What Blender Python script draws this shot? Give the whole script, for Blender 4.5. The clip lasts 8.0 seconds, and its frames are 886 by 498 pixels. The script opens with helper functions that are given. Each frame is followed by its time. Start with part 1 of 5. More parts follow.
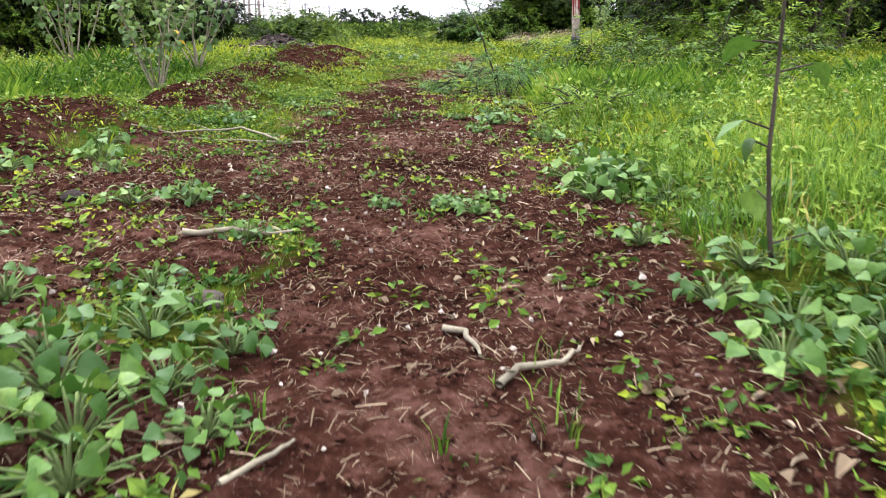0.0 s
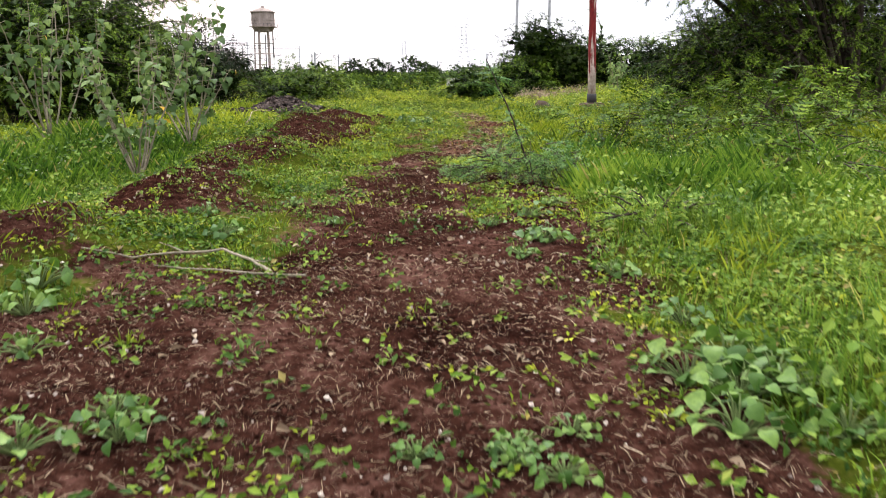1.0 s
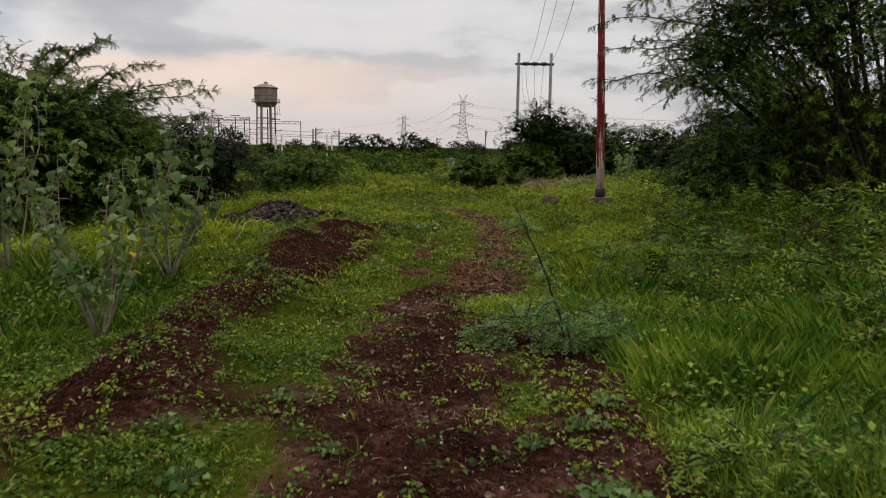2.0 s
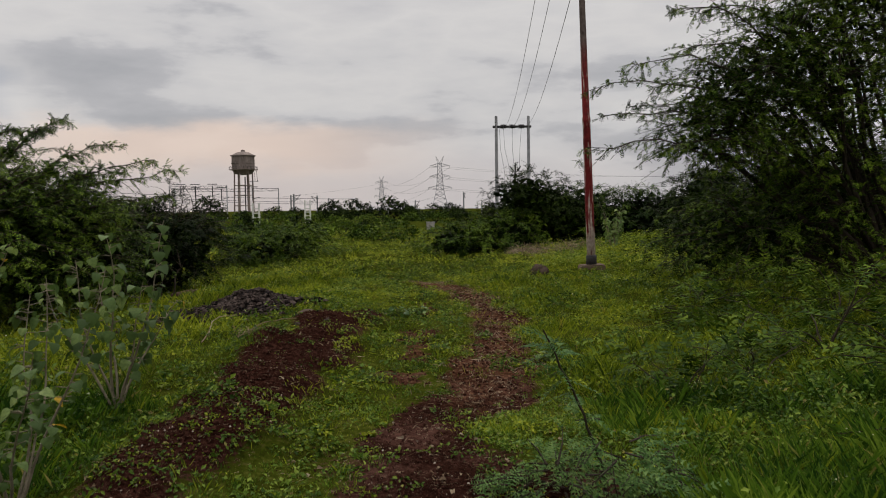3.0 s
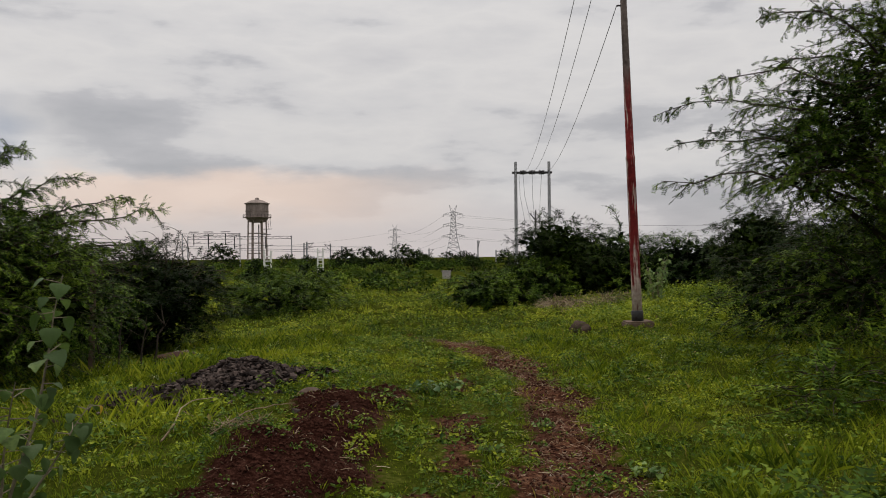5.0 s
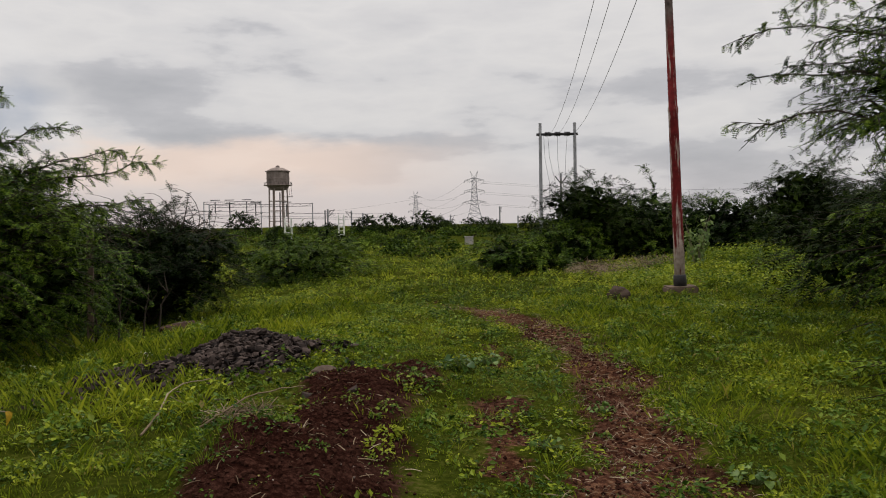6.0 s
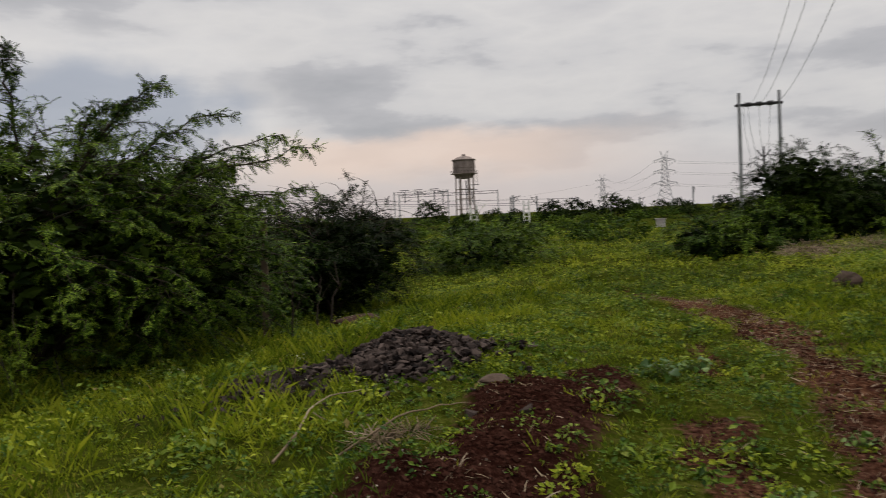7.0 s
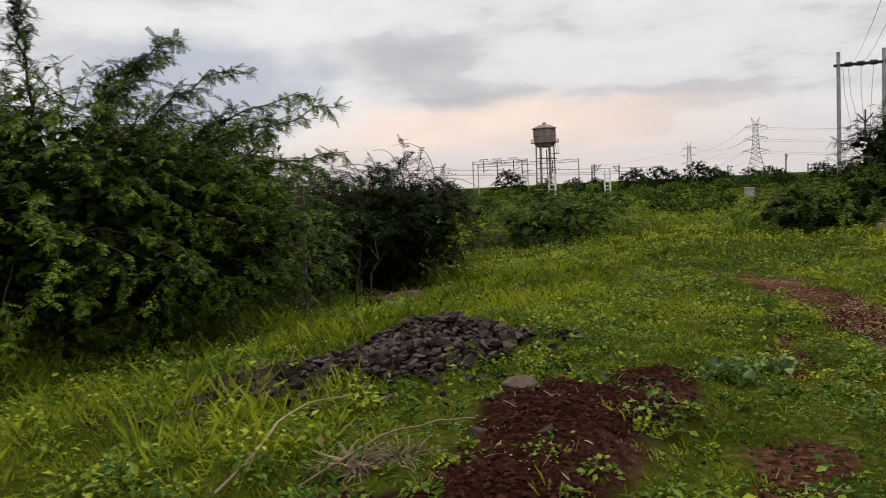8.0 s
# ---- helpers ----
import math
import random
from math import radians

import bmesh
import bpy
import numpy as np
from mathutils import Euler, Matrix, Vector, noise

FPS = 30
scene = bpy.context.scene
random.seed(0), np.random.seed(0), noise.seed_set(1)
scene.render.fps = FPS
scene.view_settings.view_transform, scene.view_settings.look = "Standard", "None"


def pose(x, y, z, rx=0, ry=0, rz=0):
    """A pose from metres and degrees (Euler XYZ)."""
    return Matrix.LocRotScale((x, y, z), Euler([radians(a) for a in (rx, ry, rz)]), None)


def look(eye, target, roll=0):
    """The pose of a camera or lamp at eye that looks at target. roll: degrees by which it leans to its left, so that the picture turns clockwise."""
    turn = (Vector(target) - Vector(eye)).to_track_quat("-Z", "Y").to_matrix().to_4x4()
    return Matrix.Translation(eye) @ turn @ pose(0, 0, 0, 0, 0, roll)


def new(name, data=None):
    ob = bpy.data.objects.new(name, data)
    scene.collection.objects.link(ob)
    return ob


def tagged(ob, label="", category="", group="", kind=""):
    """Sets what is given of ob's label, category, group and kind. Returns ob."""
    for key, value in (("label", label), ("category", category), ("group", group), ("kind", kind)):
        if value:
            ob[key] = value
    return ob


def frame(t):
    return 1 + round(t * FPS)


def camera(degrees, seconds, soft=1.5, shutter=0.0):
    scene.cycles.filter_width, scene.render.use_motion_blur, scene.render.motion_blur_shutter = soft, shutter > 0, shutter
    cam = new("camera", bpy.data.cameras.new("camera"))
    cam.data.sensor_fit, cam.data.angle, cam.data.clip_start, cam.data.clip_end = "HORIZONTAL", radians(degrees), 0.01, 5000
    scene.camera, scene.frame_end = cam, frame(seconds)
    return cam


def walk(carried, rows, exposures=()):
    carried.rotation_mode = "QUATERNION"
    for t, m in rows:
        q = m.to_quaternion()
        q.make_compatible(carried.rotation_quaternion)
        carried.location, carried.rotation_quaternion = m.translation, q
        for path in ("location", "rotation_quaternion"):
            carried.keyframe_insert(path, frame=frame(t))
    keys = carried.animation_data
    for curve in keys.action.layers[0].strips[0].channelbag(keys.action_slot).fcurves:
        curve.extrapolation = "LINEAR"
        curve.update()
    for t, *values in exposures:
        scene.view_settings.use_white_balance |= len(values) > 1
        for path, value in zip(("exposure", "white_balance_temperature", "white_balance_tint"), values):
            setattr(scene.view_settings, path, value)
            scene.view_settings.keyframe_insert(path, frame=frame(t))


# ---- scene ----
cam = camera(58.8, 8.0, 1.0, 0.2)
SKY = 1.0
METRES, EYE, TILT, LEAN, TURN = 9.0, 0.55, -16.0, 0.0, 0.0
ROWS = [
    (0.0, 0.0, 0.0, 0.0, 0.0, 0.0, -0.0),
    (0.5, -0.0085, 0.0526, 0.0225, -0.04, 1.37, 0.02),
    (1.0, -0.0144, 0.1065, 0.0549, 0.44, 3.34, -0.36),
    (1.5, -0.0262, 0.1537, 0.0972, 0.65, 6.07, -0.79),
    (2.0, -0.0324, 0.2046, 0.1355, 0.14, 8.62, -1.03),
    (3.5, -0.0564, 0.3627, 0.212, -1.15, 14.98, 1.77),
    (4.0, -0.064, 0.4237, 0.2298, -0.83, 16.58, 1.51),
    (4.5, -0.0685, 0.4864, 0.2464, -0.35, 17.06, 0.89),
    (6.0, -0.09, 0.6795, 0.2875, 1.52, 14.16, 0.62),
    (6.5, -0.0901, 0.7471, 0.3004, 5.17, 13.31, 0.25),
    (7.0, -0.097, 0.8013, 0.3177, 14.96, 13.03, -1.4),
    (7.5, -0.0927, 0.8596, 0.3335, 22.85, 11.99, -2.39),
    (8.0, -0.0854, 0.9149, 0.3465, 20.63, 10.61, -2.86),
]
walk(cam, [(t, pose(0, 0, EYE, TILT, LEAN, TURN) @ pose(METRES * x, METRES * y, METRES * z, 90 + pitch, roll, yaw)) for t, x, y, z, yaw, pitch, roll in ROWS],
     [(0.0, 2.0, 5800, 11), (0.8, 1.85, 6000, 11), (1.5, 0.72, 6400, 11), (2.0, 0.15, 6500, 10), (3.3, -0.12, 6500, 10), (4.5, -0.07, 6500, 10), (6.5, 0.05, 6500, 10), (7.0, -0.05, 6500, 10), (7.5, -0.05, 6500, 10), (8.0, 0.28, 6500, 10)])

# ---------------------------------------------------------------- world and light
world = bpy.data.worlds.new("world")
scene.world = world
world.use_nodes = True


class Nodes:
    """Short hand for building node trees."""

    def __init__(self, tree):
        self.tree = tree
        tree.nodes.clear()

    def add(self, kind, inputs=None, **settings):
        n = self.tree.nodes.new(kind)
        for k, v in settings.items():
            setattr(n, k, v)
        for k, v in (inputs or {}).items():
            self.put(n, k, v)
        return n

    def put(self, n, k, v):
        if isinstance(v, bpy.types.NodeSocket):
            self.tree.links.new(v, n.inputs[k])
        else:
            n.inputs[k].default_value = v

    def math(self, op, a, b=0.0, clamp=False):
        return self.add("ShaderNodeMath", {0: a, 1: b}, operation=op, use_clamp=clamp).outputs[0]

    def mix(self, f, a, b, blend="MIX"):
        n = self.add("ShaderNodeMix", data_type="RGBA", blend_type=blend)
        self.put(n, 0, f), self.put(n, 6, a), self.put(n, 7, b)
        return n.outputs[2]

    def smooth(self, v, lo, hi, a=0.0, b=1.0):
        return self.add("ShaderNodeMapRange", {0: v, 1: lo, 2: hi, 3: a, 4: b}, interpolation_type="SMOOTHSTEP").outputs[0]

    def noise(self, vec, scale, detail=4.0, rough=0.55):
        return self.add("ShaderNodeTexNoise", {"Vector": vec, "Scale": scale, "Detail": detail, "Roughness": rough}).outputs[0]

    def ramp(self, f, *stops):
        n = self.add("ShaderNodeValToRGB", {0: f})
        e = n.color_ramp.elements
        while len(e) < len(stops):
            e.new(0.5)
        for s, (p, c) in zip(e, stops):
            s.position, s.color = p, (*c, 1)
        return n.outputs[0]


def make_sky():
    g = Nodes(world.node_tree)
    sky = g.add("ShaderNodeTexSky", sky_type="NISHITA", sun_disc=False, sun_elevation=radians(62), sun_rotation=radians(-22))
    way = g.add("ShaderNodeTexCoord").outputs["Generated"]
    sep = g.add("ShaderNodeSeparateXYZ", {0: way})
    x, y, z = sep.outputs
    big = g.noise(g.add("ShaderNodeMapping", {0: way, 1: (0.35, 0.2, 0.1), 3: (3.6, 3.6, 13.0)}).outputs[0], 1.0, 8, 0.52)
    fine = g.noise(g.add("ShaderNodeMapping", {0: way, 3: (9, 9, 30)}).outputs[0], 1.0, 6, 0.55)
    dens = g.math("ADD", g.math("MULTIPLY", big, 0.8), g.math("MULTIPLY", fine, 0.2))
    cloud = g.ramp(dens, (0.30, (0.58, 0.58, 0.61)), (0.44, (0.68, 0.675, 0.69)), (0.515, (0.62, 0.62, 0.645)), (0.56, (0.50, 0.505, 0.54)), (0.66, (0.42, 0.43, 0.465)))
    # warm light low over the horizon, round the water tower's side
    az = g.math("ARCTAN2", x, y)
    wob = g.math("MULTIPLY", g.math("SUBTRACT", fine, 0.5), 0.05)
    zw = g.math("ADD", z, wob)
    low = g.math("MULTIPLY", g.smooth(zw, 0.03, 0.075, 0.25, 1), g.smooth(zw, 0.09, 0.115, 1, 0))
    side = g.math("MULTIPLY", g.smooth(az, -0.66, -0.38), g.smooth(az, -0.22, 0.10, 1, 0))
    warm = g.math("MULTIPLY", low, side)
    pink = g.math("MULTIPLY", g.smooth(z, 0.02, 0.10, 1, 0), g.smooth(az, 0.0, 0.45, 1, 0.25))
    col = g.mix(g.math("MULTIPLY", pink, 0.55), cloud, (0.52, 0.47, 0.495, 1))
    col = g.mix(g.math("MULTIPLY", warm, 0.75), col, (0.86, 0.69, 0.60, 1))
    # a heaped blue-grey cloud beside it, with pale swelling edges
    puff = g.math("ADD", g.math("MULTIPLY", g.math("SUBTRACT", g.noise(way, 7.0, 6, 0.5), 0.5), 0.5), g.math("MULTIPLY", g.math("SUBTRACT", fine, 0.5), 0.2))
    da, dz = g.math("DIVIDE", g.math("ADD", az, 0.66), 0.20), g.math("DIVIDE", g.math("SUBTRACT", z, 0.135), 0.085)
    reach = g.math("ADD", g.math("SUBTRACT", 1.0, g.math("SQRT", g.math("ADD", g.math("MULTIPLY", da, da), g.math("MULTIPLY", dz, dz)))), g.math("MULTIPLY", puff, 2.4))
    col = g.mix(g.math("MULTIPLY", g.smooth(reach, -0.25, 0.08), 0.38), col, (0.76, 0.755, 0.77, 1))
    col = g.mix(g.math("MULTIPLY", g.smooth(reach, 0.0, 0.5), 0.8), col, (0.37, 0.415, 0.51, 1))
    # brighter overhead
    col = g.mix(1.0, col, g.ramp(z, (0.12, (1, 1, 1)), (0.36, (1.1, 1.1, 1.1)), (0.62, (1.9, 1.9, 1.88)), (1.0, (2.6, 2.6, 2.6))), "MULTIPLY")
    dim = g.mix(1.0, sky.outputs[0], (0.06, 0.06, 0.06, 1), "MULTIPLY")
    total = g.mix(1.0, g.mix(0.96, dim, col), (1.01, 0.99, 0.955, 1), "MULTIPLY")
    bg = g.add("ShaderNodeBackground", {0: total, 1: SKY})
    g.add("ShaderNodeOutputWorld", {0: bg.outputs[0]})


make_sky()
sun = new("sun", bpy.data.lights.new("sun", "SUN"))
sun.data.energy, sun.data.angle, sun.data.color = 1.4, radians(30), (1.0, 0.95, 0.88)
sun.matrix_world = look((0, 0, 30), (5, -13, 0))


# ---------------------------------------------------------------- materials
def material(name):
    m = bpy.data.materials.new(name)
    m.use_nodes = True
    return m, Nodes(m.node_tree)


def finish(g, color, rough=0.8, metal=0.0, bump=None, strength=0.3, dist=0.01, through_light=0.0, spec=0.3):
    s = g.add("ShaderNodeBsdfPrincipled", {"Base Color": color, "Roughness": rough, "Metallic": metal, "Specular IOR Level": spec})
    if bump is not None:
        b = g.add("ShaderNodeBump", {"Height": bump, "Strength": strength, "Distance": dist})
        g.put(s, "Normal", b.outputs[0])
    out = s.outputs[0]
    if through_light:
        t = g.add("ShaderNodeBsdfTranslucent", {0: color})
        out = g.add("ShaderNodeMixShader", {0: through_light, 1: out, 2: t.outputs[0]}).outputs[0]
    g.add("ShaderNodeOutputMaterial", {0: out})


def leafy(name, dark, mid, light, spot=None, glow=0.35, rough=0.55, veins=0.0, sheen=0.10):
    """Foliage: a colour from leaf to leaf, patches over the plants, and a few yellowed leaves."""
    m, g = material(name)
    pos = g.add("ShaderNodeNewGeometry")
    rnd = pos.outputs["Random Per Island"]
    if veins:
        rnd = g.math("FRACT", g.math("ADD", rnd, g.add("ShaderNodeObjectInfo").outputs["Random"]))
    patch = g.math("ADD", g.math("MULTIPLY", g.noise(pos.outputs["Position"], 1.1, 4), 0.9), g.math("MULTIPLY", g.noise(pos.outputs["Position"], 0.22, 2), 0.9))
    f = g.math("ADD", g.math("MULTIPLY", rnd, 0.62), g.math("SUBTRACT", g.math("MULTIPLY", patch, 1.25), 0.90), True)
    c = g.ramp(f, (0.2, dark), (0.55, mid), (0.9, light))
    if spot:
        c = g.mix(g.smooth(rnd, 0.985 if veins else 0.965, 0.99), c, (*spot, 1))
    fine = None
    if veins:
        fine = g.noise(pos.outputs["Position"], veins, 3)
        c = g.mix(g.smooth(fine, 0.35, 0.65, 0.0, 0.45), c, (*dark, 1))
    finish(g, c, rough, through_light=glow, spec=sheen if not veins else 0.25, bump=fine, strength=0.5, dist=0.004)
    return m


def soil_material():
    m, g = material("ground")
    p = g.add("ShaderNodeNewGeometry").outputs["Position"]
    bare = g.add("ShaderNodeAttribute", attribute_name="bare").outputs["Fac"]
    n1, n2, n3 = g.noise(p, 1.6, 5), g.noise(p, 22, 6, 0.65), g.noise(p, 110, 4, 0.7)
    earth = g.ramp(g.math("ADD", g.math("MULTIPLY", n1, 0.5), g.math("MULTIPLY", n2, 0.5)), (0.38, (0.006, 0.0022, 0.0016)), (0.5, (0.023, 0.0092, 0.0064)), (0.64, (0.078, 0.038, 0.028)))
    crumbs = g.smooth(n3, 0.60, 0.72)
    earth = g.mix(g.math("MULTIPLY", crumbs, 0.55), earth, (0.23, 0.16, 0.13, 1))
    dry = g.add("ShaderNodeAttribute", attribute_name="dry").outputs["Fac"]
    earth = g.mix(g.math("MULTIPLY", dry, g.smooth(n2, 0.3, 0.7, 0.35, 1)), earth, g.ramp(n2, (0.3, (0.05, 0.019, 0.010)), (0.55, (0.13, 0.058, 0.030)), (0.7, (0.22, 0.13, 0.07))))
    damp = g.add("ShaderNodeAttribute", attribute_name="damp").outputs["Fac"]
    earth = g.mix(g.math("MULTIPLY", damp, 0.85), earth, g.ramp(g.math("ADD", g.math("MULTIPLY", n2, 0.6), g.math("MULTIPLY", n3, 0.4)), (0.38, (0.005, 0.0018, 0.0013)), (0.52, (0.017, 0.0060, 0.0042)), (0.66, (0.060, 0.026, 0.018))))
    turf = g.ramp(g.math("ADD", g.math("MULTIPLY", n2, 0.6), g.math("MULTIPLY", n1, 0.4)), (0.3, (0.009, 0.012, 0.002)), (0.5, (0.030, 0.038, 0.004)), (0.7, (0.090, 0.092, 0.018)))
    edge = g.smooth(g.math("ADD", bare, g.math("MULTIPLY", g.math("SUBTRACT", n2, 0.5), 0.7)), 0.25, 0.5)
    vor = g.add("ShaderNodeTexVoronoi", {"Vector": p, "Scale": 34.0}).outputs[0]
    h = g.math("ADD", g.math("MULTIPLY", n2, 1.0), g.math("ADD", g.math("MULTIPLY", n3, 0.35), g.math("MULTIPLY", vor, 0.5)))
    finish(g, g.mix(edge, turf, earth), 0.95, bump=h, strength=0.9, dist=0.02, spec=0.0)
    return m


def rough_stone(name, dark, light, scale=14):
    m, g = material(name)
    p = g.add("ShaderNodeTexCoord").outputs["Object"]
    r = g.add("ShaderNodeObjectInfo").outputs["Random"]
    isl = g.add("ShaderNodeNewGeometry").outputs["Random Per Island"]
    n, n2 = g.noise(p, scale, 5), g.noise(p, scale * 6, 3)
    f = g.math("ADD", g.math("MULTIPLY", n, 0.5), g.math("MULTIPLY", g.math("FRACT", g.math("ADD", r, isl)), 0.5))
    finish(g, g.ramp(f, (0.25, dark), (0.8, light)), 0.9, spec=0.08, bump=g.math("ADD", n, g.math("MULTIPLY", n2, 0.4)), strength=0.6, dist=0.006)
    return m


def painted_steel():
    """Red paint on a pole, peeled to grey in streaks, bare at foot and top."""
    m, g = material("peeling_red_paint")
    p = g.add("ShaderNodeTexCoord").outputs["Object"]
    z = g.add("ShaderNodeSeparateXYZ", {0: p}).outputs[2]
    streak = g.noise(g.add("ShaderNodeMapping", {0: p, 3: (14, 14, 1.1)}).outputs[0], 1.0, 6, 0.6)
    spots = g.noise(p, 9, 5)
    red = g.ramp(spots, (0.3, (0.085, 0.010, 0.010)), (0.6, (0.17, 0.018, 0.018)), (0.8, (0.22, 0.045, 0.04)))
    grey = g.ramp(spots, (0.3, (0.24, 0.17, 0.145)), (0.7, (0.52, 0.43, 0.37)))
    old = g.ramp(spots, (0.3, (0.05, 0.035, 0.03)), (0.7, (0.15, 0.12, 0.105)))
    peel = g.math("ADD", streak, g.smooth(z, 0.7, 2.0, 0.17, 0.0))
    c = g.mix(g.smooth(peel, 0.55, 0.62), red, grey)
    c = g.mix(g.smooth(g.math("ADD", z, g.math("MULTIPLY", streak, 2.0)), 6.0, 7.2), c, old)
    finish(g, c, 0.75, spec=0.12, bump=streak, strength=0.3, dist=0.005)
    return m


def plain(name, a, b, scale=8.0, rough=0.8, metal=0.0, stretch=(1, 1, 1), spec=0.08):
    m, g = material(name)
    p = g.add("ShaderNodeTexCoord").outputs["Object"]
    p = g.add("ShaderNodeMapping", {0: p, 3: stretch}).outputs[0]
    n, n2 = g.noise(p, scale, 5), g.noise(p, scale * 7, 4)
    f = g.math("ADD", g.math("MULTIPLY", n, 0.65), g.math("MULTIPLY", n2, 0.35))
    finish(g, g.ramp(f, (0.32, a), (0.68, b)), rough, metal, bump=n2, strength=0.3, dist=0.01, spec=spec)
    return m


M_GROUND = soil_material()
M_GRASS = leafy("grass_green", (0.018, 0.052, 0.005), (0.078, 0.150, 0.011), (0.20, 0.28, 0.028), (0.30, 0.25, 0.07), 0.3)
M_MEADOW = leafy("meadow_green", (0.028, 0.052, 0.003), (0.130, 0.178, 0.008), (0.33, 0.355, 0.022), (0.28, 0.22, 0.05), 0.3)
M_LIME = leafy("lime_leaf", (0.048, 0.080, 0.005), (0.155, 0.205, 0.010), (0.31, 0.345, 0.025), None, 0.3)
M_WEED = leafy("weed_leaf", (0.018, 0.046, 0.004), (0.074, 0.132, 0.011), (0.20, 0.26, 0.035), (0.20, 0.16, 0.05), 0.28)
M_BROAD = leafy("broad_leaf", (0.030, 0.072, 0.009), (0.080, 0.150, 0.019), (0.165, 0.235, 0.042), None, 0.25, 0.45, 70.0)
M_GREYLEAF = leafy("grey_green_leaf", (0.040, 0.074, 0.016), (0.092, 0.148, 0.034), (0.20, 0.265, 0.07), (0.50, 0.30, 0.015), 0.3, 0.6, 60.0)
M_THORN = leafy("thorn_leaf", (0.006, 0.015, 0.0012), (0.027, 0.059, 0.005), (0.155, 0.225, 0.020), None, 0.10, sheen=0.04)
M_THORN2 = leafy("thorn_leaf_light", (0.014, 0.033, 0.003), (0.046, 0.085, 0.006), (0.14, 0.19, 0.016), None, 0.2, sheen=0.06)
# near-black green: dark-leaved bushes, plus shade painted onto inner and understorey leaves
M_DARK_AND_SHADE_LEAF = leafy("dark_and_shade_leaf", (0.0025, 0.006, 0.001), (0.008, 0.017, 0.002), (0.036, 0.058, 0.007), None, 0.05, sheen=0.03)
M_BLUELEAF = leafy("blue_green_leaf", (0.022, 0.060, 0.014), (0.055, 0.120, 0.028), (0.13, 0.21, 0.055), None, 0.3)
M_FLOWER = leafy("pale_flower", (0.30, 0.32, 0.16), (0.42, 0.44, 0.26), (0.55, 0.55, 0.38), None, 0.3)
M_YELLOW = leafy("yellow_flower", (0.24, 0.21, 0.02), (0.34, 0.28, 0.03), (0.42, 0.36, 0.06), None, 0.3)
M_STRAW = leafy("dry_straw", (0.10, 0.068, 0.042), (0.20, 0.145, 0.092), (0.36, 0.285, 0.20), None, 0.15, 0.8)
M_BARK = plain("bark", (0.022, 0.016, 0.012), (0.07, 0.055, 0.042), 9, 0.9, stretch=(4, 4, 1))
M_PALESTEM = plain("pale_stem", (0.10, 0.085, 0.06), (0.26, 0.22, 0.155), 12, 0.8)
M_STEM = plain("green_stem", (0.06, 0.09, 0.03), (0.12, 0.15, 0.05), 12, 0.7)
M_BALLAST = rough_stone("dark_ballast", (0.005, 0.0034, 0.0031), (0.082, 0.060, 0.051))
M_PEBBLE = rough_stone("pebble", (0.09, 0.065, 0.055), (0.42, 0.36, 0.30), 30)
M_REDROCK = rough_stone("red_brown_rock", (0.020, 0.010, 0.007), (0.085, 0.046, 0.034), 6)
M_ROCK = rough_stone("brown_rock", (0.05, 0.034, 0.025), (0.17, 0.12, 0.09), 5)
M_POLE = painted_steel()
M_STEEL = plain("galvanised_steel", (0.22, 0.22, 0.23), (0.40, 0.40, 0.41), 3, 0.5, 0.4)
M_DARKSTEEL = plain("dark_steel", (0.03, 0.03, 0.032), (0.08, 0.075, 0.075), 5, 0.6, 0.3)
M_CONCRETE = plain("weathered_concrete", (0.26, 0.24, 0.22), (0.46, 0.43, 0.40), 0.9, 0.9)
M_TANK = plain("stained_tank_wall", (0.10, 0.080, 0.072), (0.30, 0.245, 0.22), 0.45, 0.9, stretch=(1, 1, 0.5))
M_PINKCONC = plain("tower_concrete", (0.16, 0.125, 0.11), (0.34, 0.28, 0.25), 0.8, 0.9)
M_WHITE = plain("white_paint", (0.55, 0.54, 0.50), (0.80, 0.79, 0.75), 3, 0.7)
M_WIRE = plain("bare_wire", (0.07, 0.07, 0.075), (0.14, 0.14, 0.14), 5, 0.5, 0.6)


# ---------------------------------------------------------------- mesh helpers
def link(name, me, mat, parent=None, label=""):
    me.materials.append(mat)
    ob = new(name, me)
    ob.parent = parent
    if label:
        ob["label"] = label
    return ob


def part(name, bm, mat, parent=None, label="", smooth=False):
    me = bpy.data.meshes.new(name)
    bm.to_mesh(me)
    bm.free()
    if smooth:
        me.shade_smooth()
    return link(name, me, mat, parent, label)


def quads(name, verts, faces, smooth=False):
    """A mesh from arrays of places and of equal-sided faces."""
    me = bpy.data.meshes.new(name)
    k = faces.shape[1]
    me.vertices.add(len(verts)), me.loops.add(faces.size), me.polygons.add(len(faces))
    me.vertices.foreach_set("co", np.asarray(verts, np.float32).ravel())
    me.loops.foreach_set("vertex_index", np.asarray(faces, np.int32).ravel())
    me.polygons.foreach_set("loop_start", np.arange(0, faces.size, k, dtype=np.int32))
    me.polygons.foreach_set("use_smooth", np.full(len(faces), smooth))
    me.update(calc_edges=True)
    return me


def unit(v):
    return v / np.maximum(np.linalg.norm(v, axis=-1, keepdims=True), 1e-9)


def axes(way, roll):
    """Turns that carry y to the given ways, rolled about them."""
    up = np.where(np.abs(way[:, 2:3]) > 0.95, [[1.0, 0, 0]], [[0, 0, 1.0]])
    x = unit(np.cross(way, up))
    z = np.cross(x, way)
    c, s = np.cos(roll)[:, None], np.sin(roll)[:, None]
    x2, z2 = c * x + s * z, c * z - s * x
    return np.stack([x2, way, z2], axis=2)


